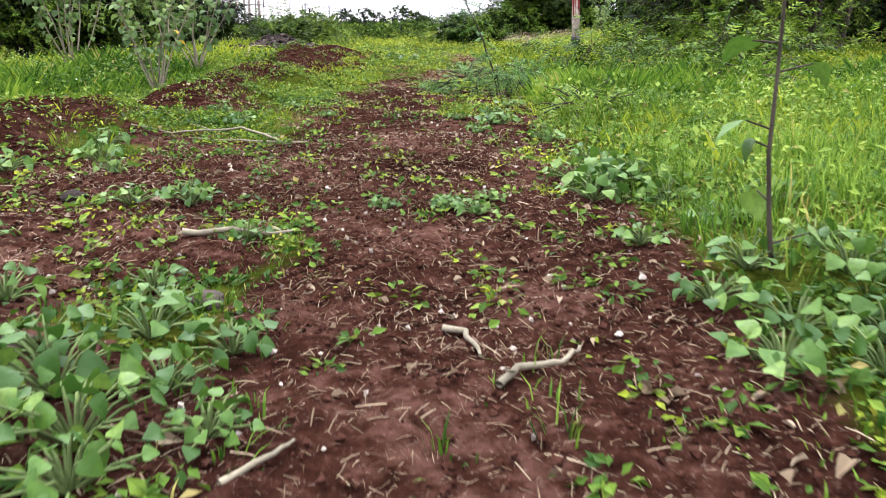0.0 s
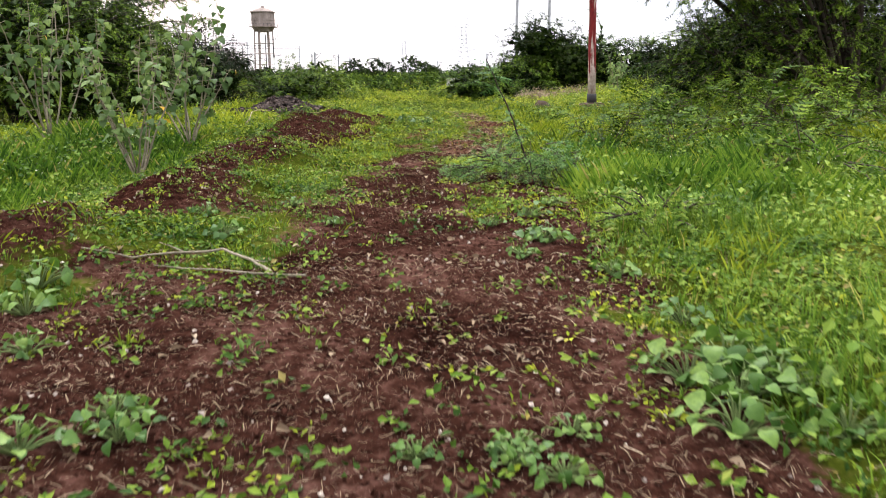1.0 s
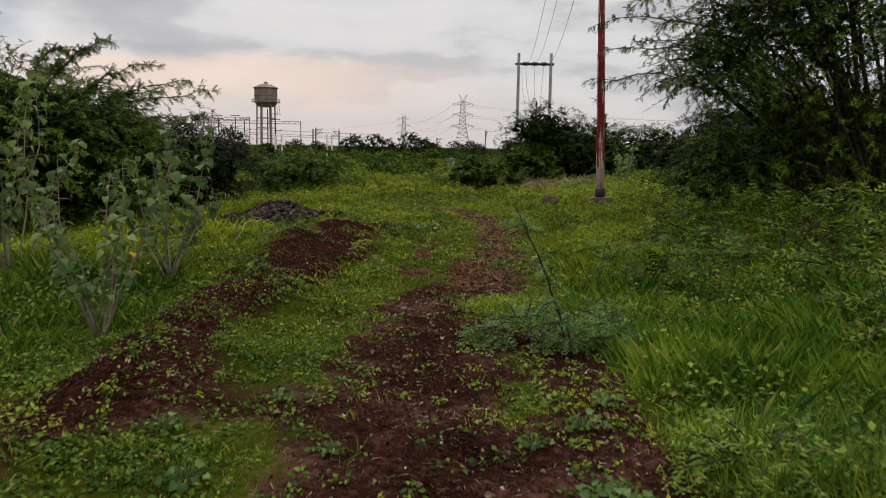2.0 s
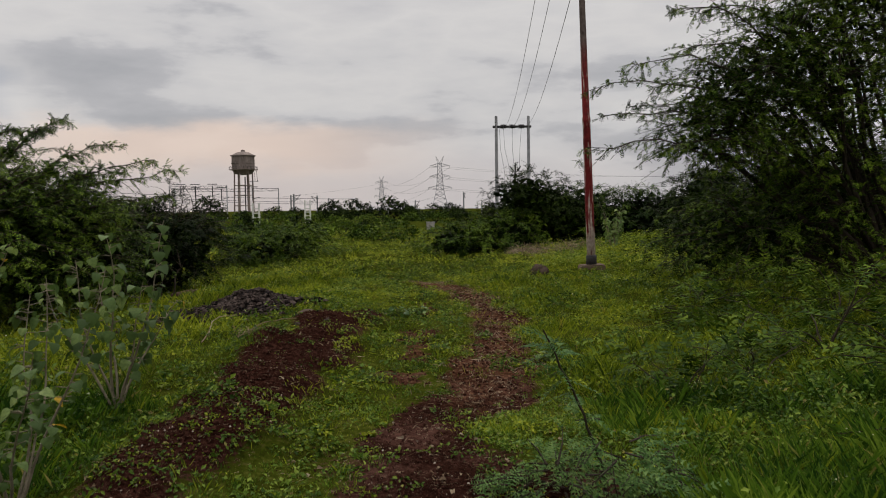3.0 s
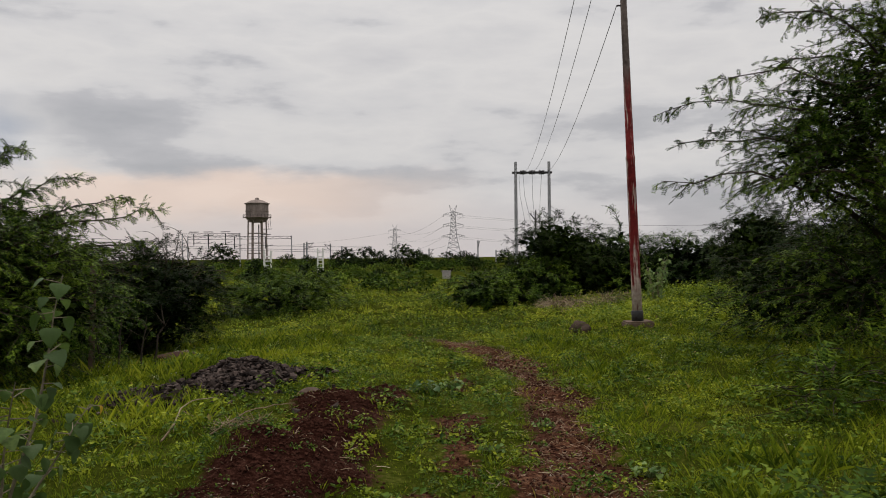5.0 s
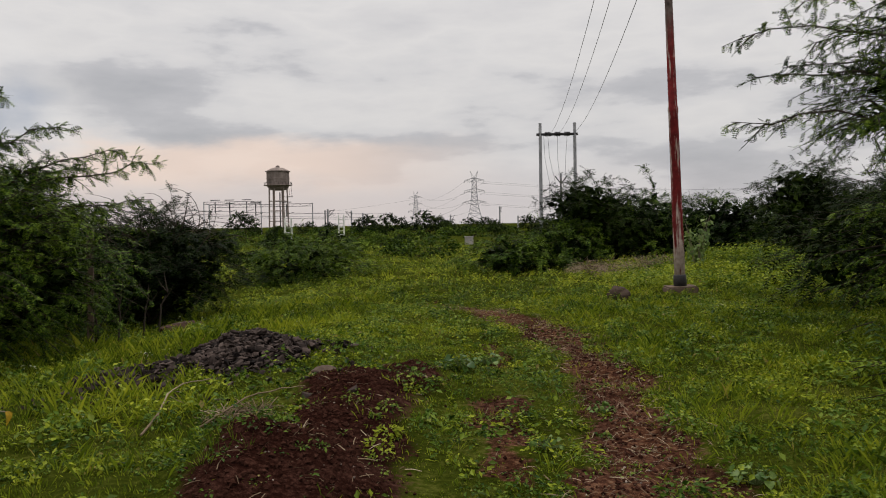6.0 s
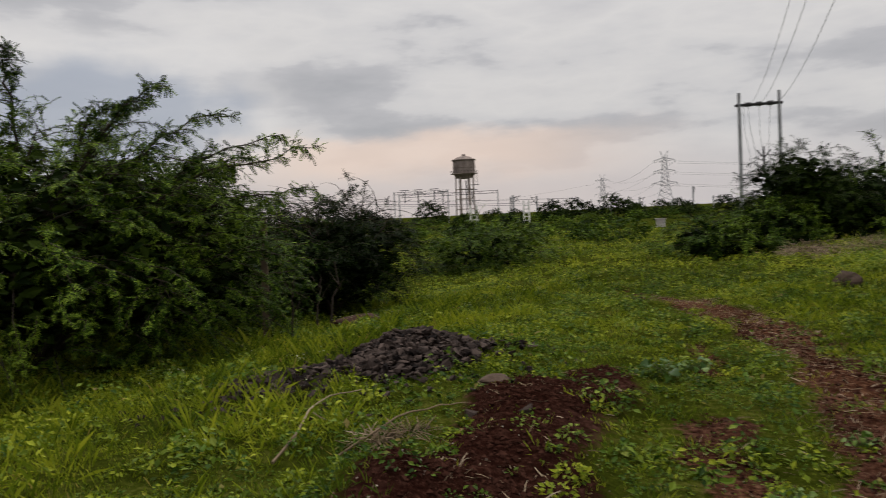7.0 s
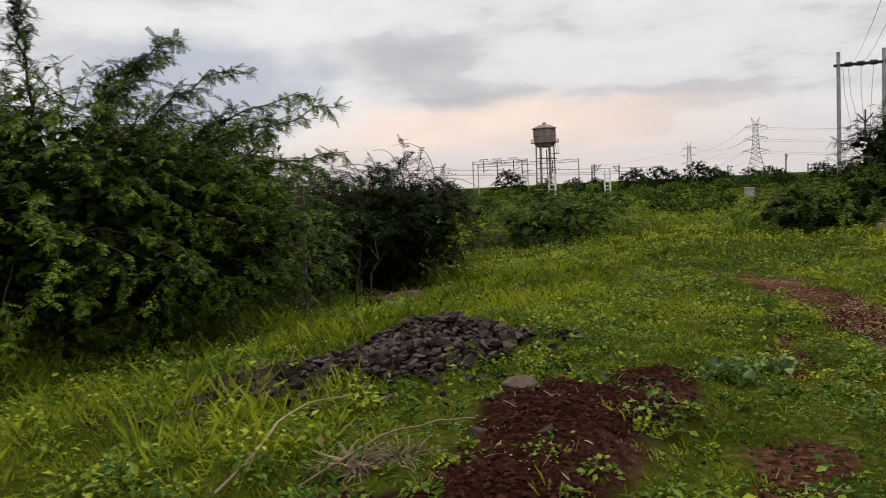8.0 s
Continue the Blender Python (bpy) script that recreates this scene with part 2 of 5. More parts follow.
def stamp(tv, tf, pos, rot, size):
    """Copies of a small template at many places, as one pair of arrays."""
    v = np.einsum("nij,kj->nki", rot, tv) * size[:, None, None] + pos[:, None, :]
    f = tf[None] + (np.arange(len(pos)) * len(tv))[:, None, None]
    return v.reshape(-1, 3), f.reshape(-1, tf.shape[1])


def join(*pairs):
    vs, fs, n = [], [], 0
    for v, f in pairs:
        vs.append(v), fs.append(f + n)
        n += len(v)
    return np.concatenate(vs), np.concatenate(fs)


def tubes(segs, sides=5):
    """Tapered tubes for (p0, p1, r0, r1)."""
    p0, p1 = np.array([s[0] for s in segs]), np.array([s[1] for s in segs])
    r0, r1 = np.array([s[2] for s in segs]), np.array([s[3] for s in segs])
    a = axes(unit(p1 - p0), np.zeros(len(segs)))
    t = np.arange(sides) * 2 * np.pi / sides
    ring = np.cos(t)[None, :, None] * a[:, None, :, 0] + np.sin(t)[None, :, None] * a[:, None, :, 2]
    v = np.concatenate([p0[:, None] + ring * r0[:, None, None], p1[:, None] + ring * r1[:, None, None]], 1)
    i = np.arange(sides)
    q = np.stack([i, (i + 1) % sides, (i + 1) % sides + sides, i + sides], 1)
    f = q[None] + (np.arange(len(segs)) * 2 * sides)[:, None, None]
    return v.reshape(-1, 3), f.reshape(-1, 4)


def cable(pts, r0, r1, sides=6):
    """One unbroken tube through given places, tapering from r0 to r1."""
    p = np.array(pts, float)
    d = unit(np.gradient(p, axis=0))
    a = axes(d, np.zeros(len(p)))
    t = np.arange(sides) * 2 * np.pi / sides
    r = np.linspace(r0, r1, len(p))
    v = p[:, None] + (np.cos(t)[None, :, None] * a[:, None, :, 0] + np.sin(t)[None, :, None] * a[:, None, :, 2]) * r[:, None, None]
    i, k = np.meshgrid(np.arange(len(p) - 1), np.arange(sides), indexing="ij")
    n = (k + 1) % sides
    f = np.stack([i * sides + k, i * sides + n, (i + 1) * sides + n, (i + 1) * sides + k], -1)
    return v.reshape(-1, 3), f.reshape(-1, 4)


def box(bm, x0, x1, y0, y1, z0, z1, bevel=0.0):
    m = Matrix.Translation(((x0 + x1) / 2, (y0 + y1) / 2, (z0 + z1) / 2)) @ Matrix.Diagonal((x1 - x0, y1 - y0, z1 - z0, 1))
    vs = bmesh.ops.create_cube(bm, size=1, matrix=m)["verts"]
    if bevel:
        es = list({e for v in vs for e in v.link_edges})
        bmesh.ops.bevel(bm, geom=es, offset=bevel, segments=2, affect="EDGES")


def rod(bm, a, b, r0, r1=None, sides=10):
    a, b = Vector(a), Vector(b)
    d = b - a
    m = Matrix.Translation((a + b) / 2) @ d.to_track_quat("Z", "Y").to_matrix().to_4x4()
    bmesh.ops.create_cone(bm, cap_ends=True, segments=sides, radius1=r0, radius2=r0 if r1 is None else r1, depth=d.length, matrix=m)


def revolve(bm, profile, sides=32):
    """A turned body from (radius, height) pairs."""
    rings = [[bm.verts.new((r * math.cos(2 * math.pi * i / sides), r * math.sin(2 * math.pi * i / sides), z)) for i in range(sides)] for r, z in profile]
    for lo, hi in zip(rings, rings[1:]):
        for i in range(sides):
            bm.faces.new((lo[i], lo[(i + 1) % sides], hi[(i + 1) % sides], hi[i]))
    bm.faces.new(rings[-1]), bm.faces.new(rings[0][::-1])


def empty(name, m, label, category, group="", kind=""):
    ob = new(name)
    ob.empty_display_size = 0.1
    ob.matrix_world = m
    return tagged(ob, label, category, group, kind)


# ---------------------------------------------------------------- the lie of the land
def sstep(v, lo, hi):
    t = np.clip((v - lo) / (hi - lo), 0, 1)
    return t * t * (3 - 2 * t)


def wave(x, y, s, seed=0.0):
    """A cheap smooth unevenness, about -1 to 1."""
    a = np.sin(x * s + 1.7 * np.sin(y * s * 0.73 + seed) + seed * 3.1)
    b = np.sin(y * s * 1.13 + 1.9 * np.sin(x * s * 0.61 + seed * 1.7) + seed)
    c = np.sin((x + y) * s * 1.93 + 1.3 * np.sin((x - y) * s * 1.3 + seed))
    return (a + b + 0.7 * c) / 2.7


def strip(x, y, line, soft=0.18):
    """1 along a line of (y, middle, half width)."""
    ys, mid, half = zip(*line)
    w = np.interp(y, ys, half)
    d = np.abs(x - np.interp(y, ys, mid) + 0.10 * wave(x, y, 3.1, 2.0) + 0.08 * wave(x, y, 7.3, 5.0))
    return (1 - sstep(d, w - soft, w + soft)) * (w > 0.02)


PATH = [(-3, 0.1, 0.5), (1, 0.1, 0.48), (2, 0.0, 0.46), (3.5, -0.12, 0.48), (5, -0.40, 0.52), (7, -0.52, 0.46), (8.6, -0.45, 0.32), (9.6, -0.4, 0.0)]
BERM = [(2.6, -2.3, 0.0), (3.6, -2.3, 0.25), (6, -1.95, 0.30), (8, -1.82, 0.36), (10, -1.74, 0.42), (12, -1.60, 0.42), (13.2, -1.45, 0.40), (14.3, -1.15, 0.0)]
RUT = [(8.4, -0.15, 0.0), (9.2, 0.0, 0.36), (10.8, 0.24, 0.40), (12.8, 0.42, 0.28), (14.5, 0.55, 0.30), (16, 0.52, 0.38), (17.6, 0.2, 0.42), (19.5, -0.25, 0.40), (21, -0.7, 0.42), (23.5, -1.5, 0.0)]
TRACK = [(9.0, -0.72, 0.0), (10, -0.68, 0.22), (11.5, -0.58, 0.20), (14, -0.5, 0.16), (16.5, -0.45, 0.0)]


EARTH = [(-0.95, 2.95, 0.55, 0.75), (-1.15, 3.95, 0.45, 0.30), (-1.65, 2.7, 0.6, 0.6), (0.32, 3.35, 0.30, 0.28), (-0.85, 2.1, 0.35, 0.3), (0.35, 5.2, 0.35, 0.6), (0.45, 6.3, 0.3, 0.4), (-1.2, 1.8, 0.35, 0.3)]


def bare(x, y):
    """How bare the earth lies: 1 on the path, patches beside it."""
    patch = sstep(wave(x, y, 2.3, 0.4) + 0.5 * wave(x, y, 6.1, 1.1), -0.55, 0.10)
    zone = (1 - sstep(np.abs(x + 0.75), 1.3, 1.7)) * (1 - sstep(y, 7.0, 8.8)) * (1 - 0.8 * sstep(x, 0.5, 0.85))
    b = np.maximum(strip(x, y, PATH) * (0.86 + 0.14 * patch), strip(x, y, BERM, 0.36) * (0.74 + 0.26 * sstep(wave(x, y, 3.4, 2.4) + 0.6 * wave(x, y, 8.3, 0.3), -0.6, 0.2)))
    b = np.maximum(b, strip(x, y, RUT, 0.24) * (0.52 + 0.46 * patch))
    b = np.maximum(b, strip(x, y, TRACK, 0.2) * 0.75 * patch)
    spots = sum(np.exp(-(((x - cx) / rx) ** 2 + ((y - cy) / ry) ** 2)) for cx, cy, rx, ry in EARTH)
    b = np.maximum(b, np.maximum(0.85 * zone * patch, np.clip(1.6 * spots - 0.3 + 0.35 * wave(x, y, 5.2, 2.5), 0, 0.97)))
    turf = np.exp(-(((x + 1.35) / 0.55) ** 2 + ((y - 5.05) / 0.45) ** 2)) + np.exp(-(((x + 1.3) / 0.4) ** 2 + ((y - 6.9) / 1.2) ** 2))
    return b * (1 - np.clip(0.9 * turf, 0, 0.7))


def land(x, y):
    """The ground's height."""
    x, y = np.asarray(x, float), np.asarray(y, float)
    left = sstep(-x, 1.3, 2.3) * sstep(y, 6, 11)
    z = -0.06 + 0.15 * left * (1 - sstep(y, 14, 18)) - 0.22 * sstep(y, 15, 24) - 0.25 * sstep(y, 30, 70)
    z = z + 0.05 * sstep(x, 0.5, 1.5) - 0.30 * sstep(-x, 3.8, 6.5) * sstep(y, 9, 12) * (1 - sstep(y, 26, 40))
    z = z + 0.22 * strip(x, y, BERM, 0.36) * (0.75 + 0.4 * wave(x, y, 2.6, 9.0)) - 0.03 * strip(x, y, RUT) + 0.25 * np.exp(-((x - 6) / 4) ** 2 - ((y - 31.5) / 4) ** 2) + 0.42 * np.exp(-((x - 7.6) / 3.0) ** 2 - ((y - 27) / 3.2) ** 2)
    near = 1 - sstep(np.hypot(x, y), 30, 60)
    return z + near * (0.026 * wave(x, y, 2.7) + 0.012 * wave(x, y, 9.0, 3.0) + (0.05 * wave(x, y, 0.9, 5.0) + 0.03 * wave(x, y, 1.9, 1.5)) * sstep(y, 9, 14)) + (1 - near) * 0.12 * wave(x, y, 0.11)


def spread(lo, hi, fine, far, grow=1.12):
    """Grid lines, close together between lo and hi, ever wider outside."""
    out = list(np.arange(lo, hi, fine))
    step, a, b = fine, lo, hi
    while b < far:
        out.append(b)
        step *= grow
        a, b = a - step, b + step
        out.append(a)
    return np.array(sorted(out))


def make_ground():
    gx, gy = spread(-4.0, 3.0, 0.06, 3000), spread(0.3, 15, 0.07, 3000)
    X, Y = np.meshgrid(gx, gy)
    B = bare(X, Y)
    Z = land(X, Y)
    rng = np.random.default_rng(5)
    fine = (np.abs(X) < 4) & (Y > 0) & (Y < 15.5)
    Z = Z + np.where(fine, B * rng.normal(0, 0.006, X.shape) + B * 0.008 * wave(X, Y, 31, 1.0), 0)
    n, m = len(gx), len(gy)
    i = (np.arange(m - 1)[:, None] * n + np.arange(n - 1)[None]).ravel()
    me = quads("ground", np.stack([X, Y, Z], -1).reshape(-1, 3), np.stack([i, i + 1, i + n + 1, i + n], 1), True)
    me.attributes.new("bare", "FLOAT", "POINT").data.foreach_set("value", B.astype(np.float32).ravel())
    D = np.clip(strip(X, Y, RUT, 0.3) + 0.8 * strip(X, Y, TRACK, 0.2), 0, 1) * (0.55 + 0.45 * wave(X, Y, 1.9, 3.3)) * sstep(Y, 8, 10.5)
    me.attributes.new("damp", "FLOAT", "POINT").data.foreach_set("value", np.clip(strip(X, Y, BERM, 0.4), 0, 1).astype(np.float32).ravel())
    me.attributes.new("dry", "FLOAT", "POINT").data.foreach_set("value", D.astype(np.float32).ravel())
    tagged(link("ground", me, M_GROUND), "red-brown bare earth path through green weedy turf", "ground", kind="structure")


make_ground()


# ---------------------------------------------------------------- plant templates
def blade_shape(bend=0.35):
    v = [(-0.5, 0, 0), (0.5, 0, 0), (-0.36, 0.2 * bend, 0.6), (0.36, 0.2 * bend, 0.6), (-0.03, bend, 1.0), (0.03, bend, 1.0)]
    return np.array(v), np.array([(0, 1, 3, 2), (2, 3, 5, 4)])


def leaf_shape(width=0.42, fold=0.12, droop=0.25):
    """A pointed leaf along y with a folded midrib."""
    v, f = [], []
    prof = [(0.0, 0.06), (0.12, 0.55), (0.35, 1.0), (0.62, 0.78), (0.85, 0.36), (1.0, 0.02)]
    for t, w in prof:
        z = -droop * t * t
        v += [(-width * w, t, z + fold * w), (0, t, z), (width * w, t, z + fold * w)]
    for i in range(len(prof) - 1):
        a = 3 * i
        f += [(a, a + 1, a + 4, a + 3), (a + 1, a + 2, a + 5, a + 4)]
    return np.array(v), np.array(f)


def simple_leaf(width=0.3, droop=0.15):
    v = [(0, 0, 0), (width, 0.5, 0.04), (0, 1, -droop), (-width, 0.5, 0.04)]
    return np.array(v), np.array([(0, 1, 2, 3)])


def frond_shape(pairs=7, long=0.34, wide=0.075, seed=1):
    """A feathery leaf: rows of narrow leaflets along a stalk."""
    rng = np.random.default_rng(seed)
    v, f = [], []
    for i in range(pairs):
        t = 0.12 + 0.88 * i / (pairs - 1)
        for s in (-1, 1):
            n = len(v)
            l = long * (1 - 0.45 * abs(t - 0.5)) * rng.uniform(0.85, 1.1)
            a = np.array([s * math.sin(1.0), math.cos(1.0), -0.12 + rng.uniform(-0.15, 0.1)])
            b = np.array([-s * math.cos(1.0), math.sin(1.0), 0.0]) * wide * s
            p = np.array([0, t, -0.22 * t * t])
            v += [p + b, p + a * l, p - b * 0.6 + a * l * 0.2]
            f.append((n, n + 1, n + 2))
    return np.array(v), np.array(f)


THIN_BLADE = (np.array([(-0.5, 0, 0), (0.5, 0, 0), (0.4, 0.12, 0.55), (0.0, 0.4, 1.0)]), np.array([(0, 1, 2, 3)]))
BLADE, SIMPLE, FROND = blade_shape(), simple_leaf(), frond_shape()


# ---------------------------------------------------------------- grass and low growth
def tall(x, y):
    """How high the grass stands, in metres."""
    right = sstep(x, 0.45, 1.2) * (0.20 + 0.10 * wave(x, y, 1.9, 2.2)) * (1 - 0.4 * sstep(y, 9, 14))
    lefty = sstep(-x, 2.1, 2.9) * (0.17 + 0.08 * wave(x, y, 1.7, 0.7))
    h = np.clip(0.05 + right + lefty + 0.05 * sstep(y, 13, 20), 0.03, 0.5)
    return h * (0.25 + 0.75 * sstep(np.hypot(x - 3.8, y - 22.9), 0.5, 1.3)) * (0.4 + 0.6 * sstep(np.hypot(x - 2.3, y - 22.1), 0.3, 0.8))


def scatter(n, x0, x1, y0, y1, seed, keep):
    rng = np.random.default_rng(seed)
    x, y = rng.uniform(x0, x1, n), rng.uniform(y0, y1, n)
    ok = rng.random(n) < keep(x, y)
    return rng, x[ok], y[ok]


def seen(x, y):
    """The ground that lies in the wedge ahead of the walk."""
    return (np.abs(x + 0.3) < 1.3 + 0.72 * np.maximum(y, 0)) * 1.0


def grass(name, tufts, blades, area, seed, width, height, mat, label, lean=0.55, loose=0.045, blade=BLADE):
    """Tufts of blades that lean away from each tuft's middle."""
    def keep(x, y):
        return (1 - bare(x, y)) ** 1.5 * seen(x, y) * (0.25 + 0.75 * sstep(wave(x, y, 2.3, seed) + 0.5 * wave(x, y, 6.3, seed), -0.35, 0.35))
    rng, tx, ty = scatter(tufts, *area, seed, keep)
    th = height(tx, ty) * rng.uniform(0.5, 1.35, len(tx)) * (0.8 + 0.35 * wave(tx, ty, 2.9, 4.0))
    th = np.minimum(th, 0.22 + 0.08 * sstep(ty, 6, 9))
    n = rng.integers(blades // 2, blades + blades // 2, len(tx))
    i = np.repeat(np.arange(len(tx)), n)
    k = len(i)
    a, r = rng.uniform(0, 2 * np.pi, k), np.abs(rng.normal(0, 1, k))
    x, y = tx[i] + np.cos(a) * r * loose, ty[i] + np.sin(a) * r * loose
    h = th[i] * rng.uniform(0.45, 1.2, k)
    turn = a - np.pi / 2 + rng.normal(0, 0.5, k)
    tilt = -np.abs(rng.normal(0, lean, k)) * np.minimum(r, 1.5)
    c, s, ct, st = np.cos(turn), np.sin(turn), np.cos(tilt), np.sin(tilt)
    w = width * rng.uniform(0.6, 1.3, k)
    R = np.empty((k, 3, 3))
    R[:, :, 0] = np.stack([c, s, 0 * c], 1) * w[:, None]
    R[:, :, 1] = np.stack([-s * ct, c * ct, st], 1) * h[:, None]
    R[:, :, 2] = np.stack([s * st, -c * st, ct], 1) * h[:, None]
    v, f = stamp(*blade, np.stack([x, y, land(x, y) - 0.004], 1), R, np.ones(k))
    return tagged(link(name, quads(name, v, f), mat), label, "grass", kind="stuff")


def clumps(name, n, leaves, area, seed, size, radius, mat, label, keep, template=SIMPLE, category="weeds", squat=0.8, lift=0.0):
    """Rounded leafy clumps: leaves over small domes, bare and dark between them."""
    rng, cx, cy = scatter(n, *area, seed, keep)
    cr = radius(cx, cy) * rng.uniform(0.5, 1.4, len(cx))
    i = np.repeat(np.arange(len(cx)), rng.integers(leaves // 2, leaves + leaves // 2, len(cx)))
    k = len(i)
    a, e = rng.uniform(0, 2 * np.pi, k), np.arcsin(rng.uniform(0.0, 1, k))
    r = cr[i] * rng.uniform(0.55, 1.05, k)
    out = np.stack([np.cos(a) * np.cos(e), np.sin(a) * np.cos(e), np.sin(e) * squat], 1)
    p = np.stack([cx[i], cy[i], land(cx, cy)[i] + lift], 1) + out * r[:, None]
    way = unit(np.stack([np.cos(a), np.sin(a), rng.normal(0.0, 0.35, k)], 1) + rng.normal(0, 0.35, (k, 3)))
    v, f = stamp(*template, p, axes(way, rng.normal(0, 0.45, k)), size * rng.uniform(0.55, 1.3, k))
    return tagged(link(name, quads(name, v, f), mat), label, category, kind="stuff")


def green(x, y):
    return (1 - bare(x, y)) ** 1.2 * seen(x, y)


def patches(x, y, s, seed):
    return green(x, y) * (0.15 + 0.85 * sstep(wave(x, y, s, seed), -0.6, 0.3))


def off_heap(x, y):
    return (np.hypot((x + 2.9) / 0.75, (y - 14.05) / 0.95) > 0.85) * 1.0


def uneven(x, y):
    """Heights that swell and sink from plant to plant."""
    return 0.5 + 0.6 * sstep(wave(x, y, 3.7, 1.2) + 0.6 * wave(x, y, 1.3, 4.4), -0.5, 0.8)


def hummocks(x, y):
    return patches(x, y, 2.6, 1.0) * (0.12 + 0.88 * sstep(wave(x, y, 5.3, 8.0) + 0.5 * wave(x, y, 1.5, 2.0), -0.35, 0.35)) * off_heap(x, y)


def by_pole(x, y):
    """The weedy mound beside the red pole."""
    d = np.hypot((x - 7.2) / 4.4, (y - 26.3) / 3.9)
    return (1 - sstep(d, 0.8, 1.05)) * (np.hypot(x - 3.8, y - 22.6) > 1.1) * (np.hypot(x - 2.3, y - 21.8) > 0.8)


grass("grass", 19000, 9, (-3.8, 3.8, 0.4, 5.5), 11, 0.005, lambda x, y: tall(x, y) * uneven(x, y), M_GRASS, "fresh green tufted grass beside the dirt path")
grass("grass", 19000, 9, (-6, 6, 5.5, 9), 15, 0.0045, lambda x, y: tall(x, y) * uneven(x, y), M_GRASS, "fresh green tufted grass along the path", blade=THIN_BLADE)
grass("meadow_grass", 46000, 7, (-9, 12, 8, 24), 12, 0.006, lambda x, y: tall(x, y) * 0.72 * uneven(x, y) * (0.3 + 0.7 * off_heap(x, y)), M_MEADOW, "green meadow grass with yellowing blades", loose=0.06, blade=THIN_BLADE)
grass("lime_grass", 12000, 9, (-9, 9, 3, 20), 14, 0.0045, lambda x, y: (0.06 + 0.42 * tall(x, y)) * (0.3 + 0.7 * off_heap(x, y)), M_LIME, "bright yellow-green grass tufts in the meadow", loose=0.05, lean=0.8, blade=THIN_BLADE)
grass("turf_grass", 30000, 7, (-6, 5, 8, 18), 16, 0.005, lambda x, y: (0.045 + 0.02 * wave(x, y, 3.0, 2.0)) * (0.4 + 0.6 * off_heap(x, y)), M_MEADOW, "short green turf between the wheel tracks", lean=0.9, loose=0.06, blade=THIN_BLADE)
grass("far_grass", 8000, 6, (-32, 40, 22, 75), 13, 0.04, lambda x, y: 0.2 + 0 * x, M_MEADOW, "far green meadow grass", loose=0.25, blade=THIN_BLADE)
clumps("creeping_weeds", 13000, 15, (-4, 4, 0.5, 9), 21, 0.032, lambda x, y: 0.05 + 0.2 * tall(x, y), M_WEED, "small creeping green weeds on red earth", lambda x, y: np.maximum(patches(x, y, 3.0, 5.0), 0.17 * seen(x, y) * (y < 9) * (1 - 0.7 * strip(x, y, PATH))), squat=0.55)
clumps("pale_weeds", 3000, 14, (-3, 2, 0.7, 9), 31, 0.024, lambda x, y: 0.05 + 0 * x, M_MEADOW, "small dull green weeds on red earth", lambda x, y: seen(x, y) * (0.15 + 0.85 * sstep(wave(x, y, 2.1, 4.2), 0.0, 0.5)) * (1 - 0.8 * strip(x, y, PATH)), squat=0.5)
clumps("tall_weeds", 5200, 26, (-6, 6, 0.6, 9.5), 26, 0.042, lambda x, y: 0.05 + 0.55 * tall(x, y), M_WEED, "leafy green weeds among the tall grass", lambda x, y: green(x, y) * sstep(tall(x, y), 0.09, 0.2) * sstep(wave(x, y, 1.9, 7.0), -0.3, 0.4), squat=1.1)
clumps("meadow_weeds", 5200, 64, (-9, 13, 8, 26), 22, 0.034, lambda x, y: (0.10 + 0.20 * tall(x, y)) * uneven(x, y), M_MEADOW, "low leafy green meadow weeds in rounded clumps", hummocks, squat=0.85)
clumps("weed_clumps", 1700, 64, (-9, 13, 8, 26), 36, 0.036, lambda x, y: (0.10 + 0.22 * tall(x, y)) * uneven(x, y), M_WEED, "deep green leafy weed clumps in the meadow", lambda x, y: green(x, y) * off_heap(x, y) * sstep(wave(x, y, 1.9, 3.6) + 0.5 * wave(x, y, 4.9, 7.0), -0.1, 0.4), squat=0.9)
clumps("lime_weeds", 1500, 64, (-9, 13, 9, 27), 32, 0.034, lambda x, y: (0.11 + 0.2 * tall(x, y)) * uneven(x, y), M_LIME, "bright yellow-green leafy weeds in the meadow", lambda x, y: green(x, y) * off_heap(x, y) * sstep(wave(x, y, 1.25, 9.0) + 0.4 * wave(x, y, 5.1, 2.0), -0.1, 0.4), squat=0.8)
clumps("bank_weeds", 1300, 16, (-3, 1.5, 5.5, 20), 35, 0.026, lambda x, y: 0.07 + 0.03 * wave(x, y, 3.0), M_WEED, "small weeds rooted on the earth bank and ruts", lambda x, y: np.clip(strip(x, y, BERM, 0.5) + strip(x, y, RUT, 0.4), 0, 1) * (0.12 + 0.88 * sstep(wave(x, y, 3.3, 6.0) + 0.5 * wave(x, y, 9.0, 1.0), 0.05, 0.5)), squat=0.7)
clumps("leafy_weeds", 420, 44, (-8, 9, 9, 24), 39, 0.052, lambda x, y: 0.15 + 0.05 * wave(x, y, 2.0, 1.0), M_WEED, "upright leafy weeds standing over the turf", lambda x, y: green(x, y) * off_heap(x, y) * (np.hypot(x - 3.8, y - 22.6) > 1.2), squat=1.25)
clumps("leafy_weeds", 300, 40, (-8, 9, 9, 24), 40, 0.048, lambda x, y: 0.14 + 0.05 * wave(x, y, 2.0, 3.0), M_LIME, "upright bright green weeds standing over the turf", lambda x, y: green(x, y) * off_heap(x, y) * (np.hypot(x - 3.8, y - 22.6) > 1.2), squat=1.2)
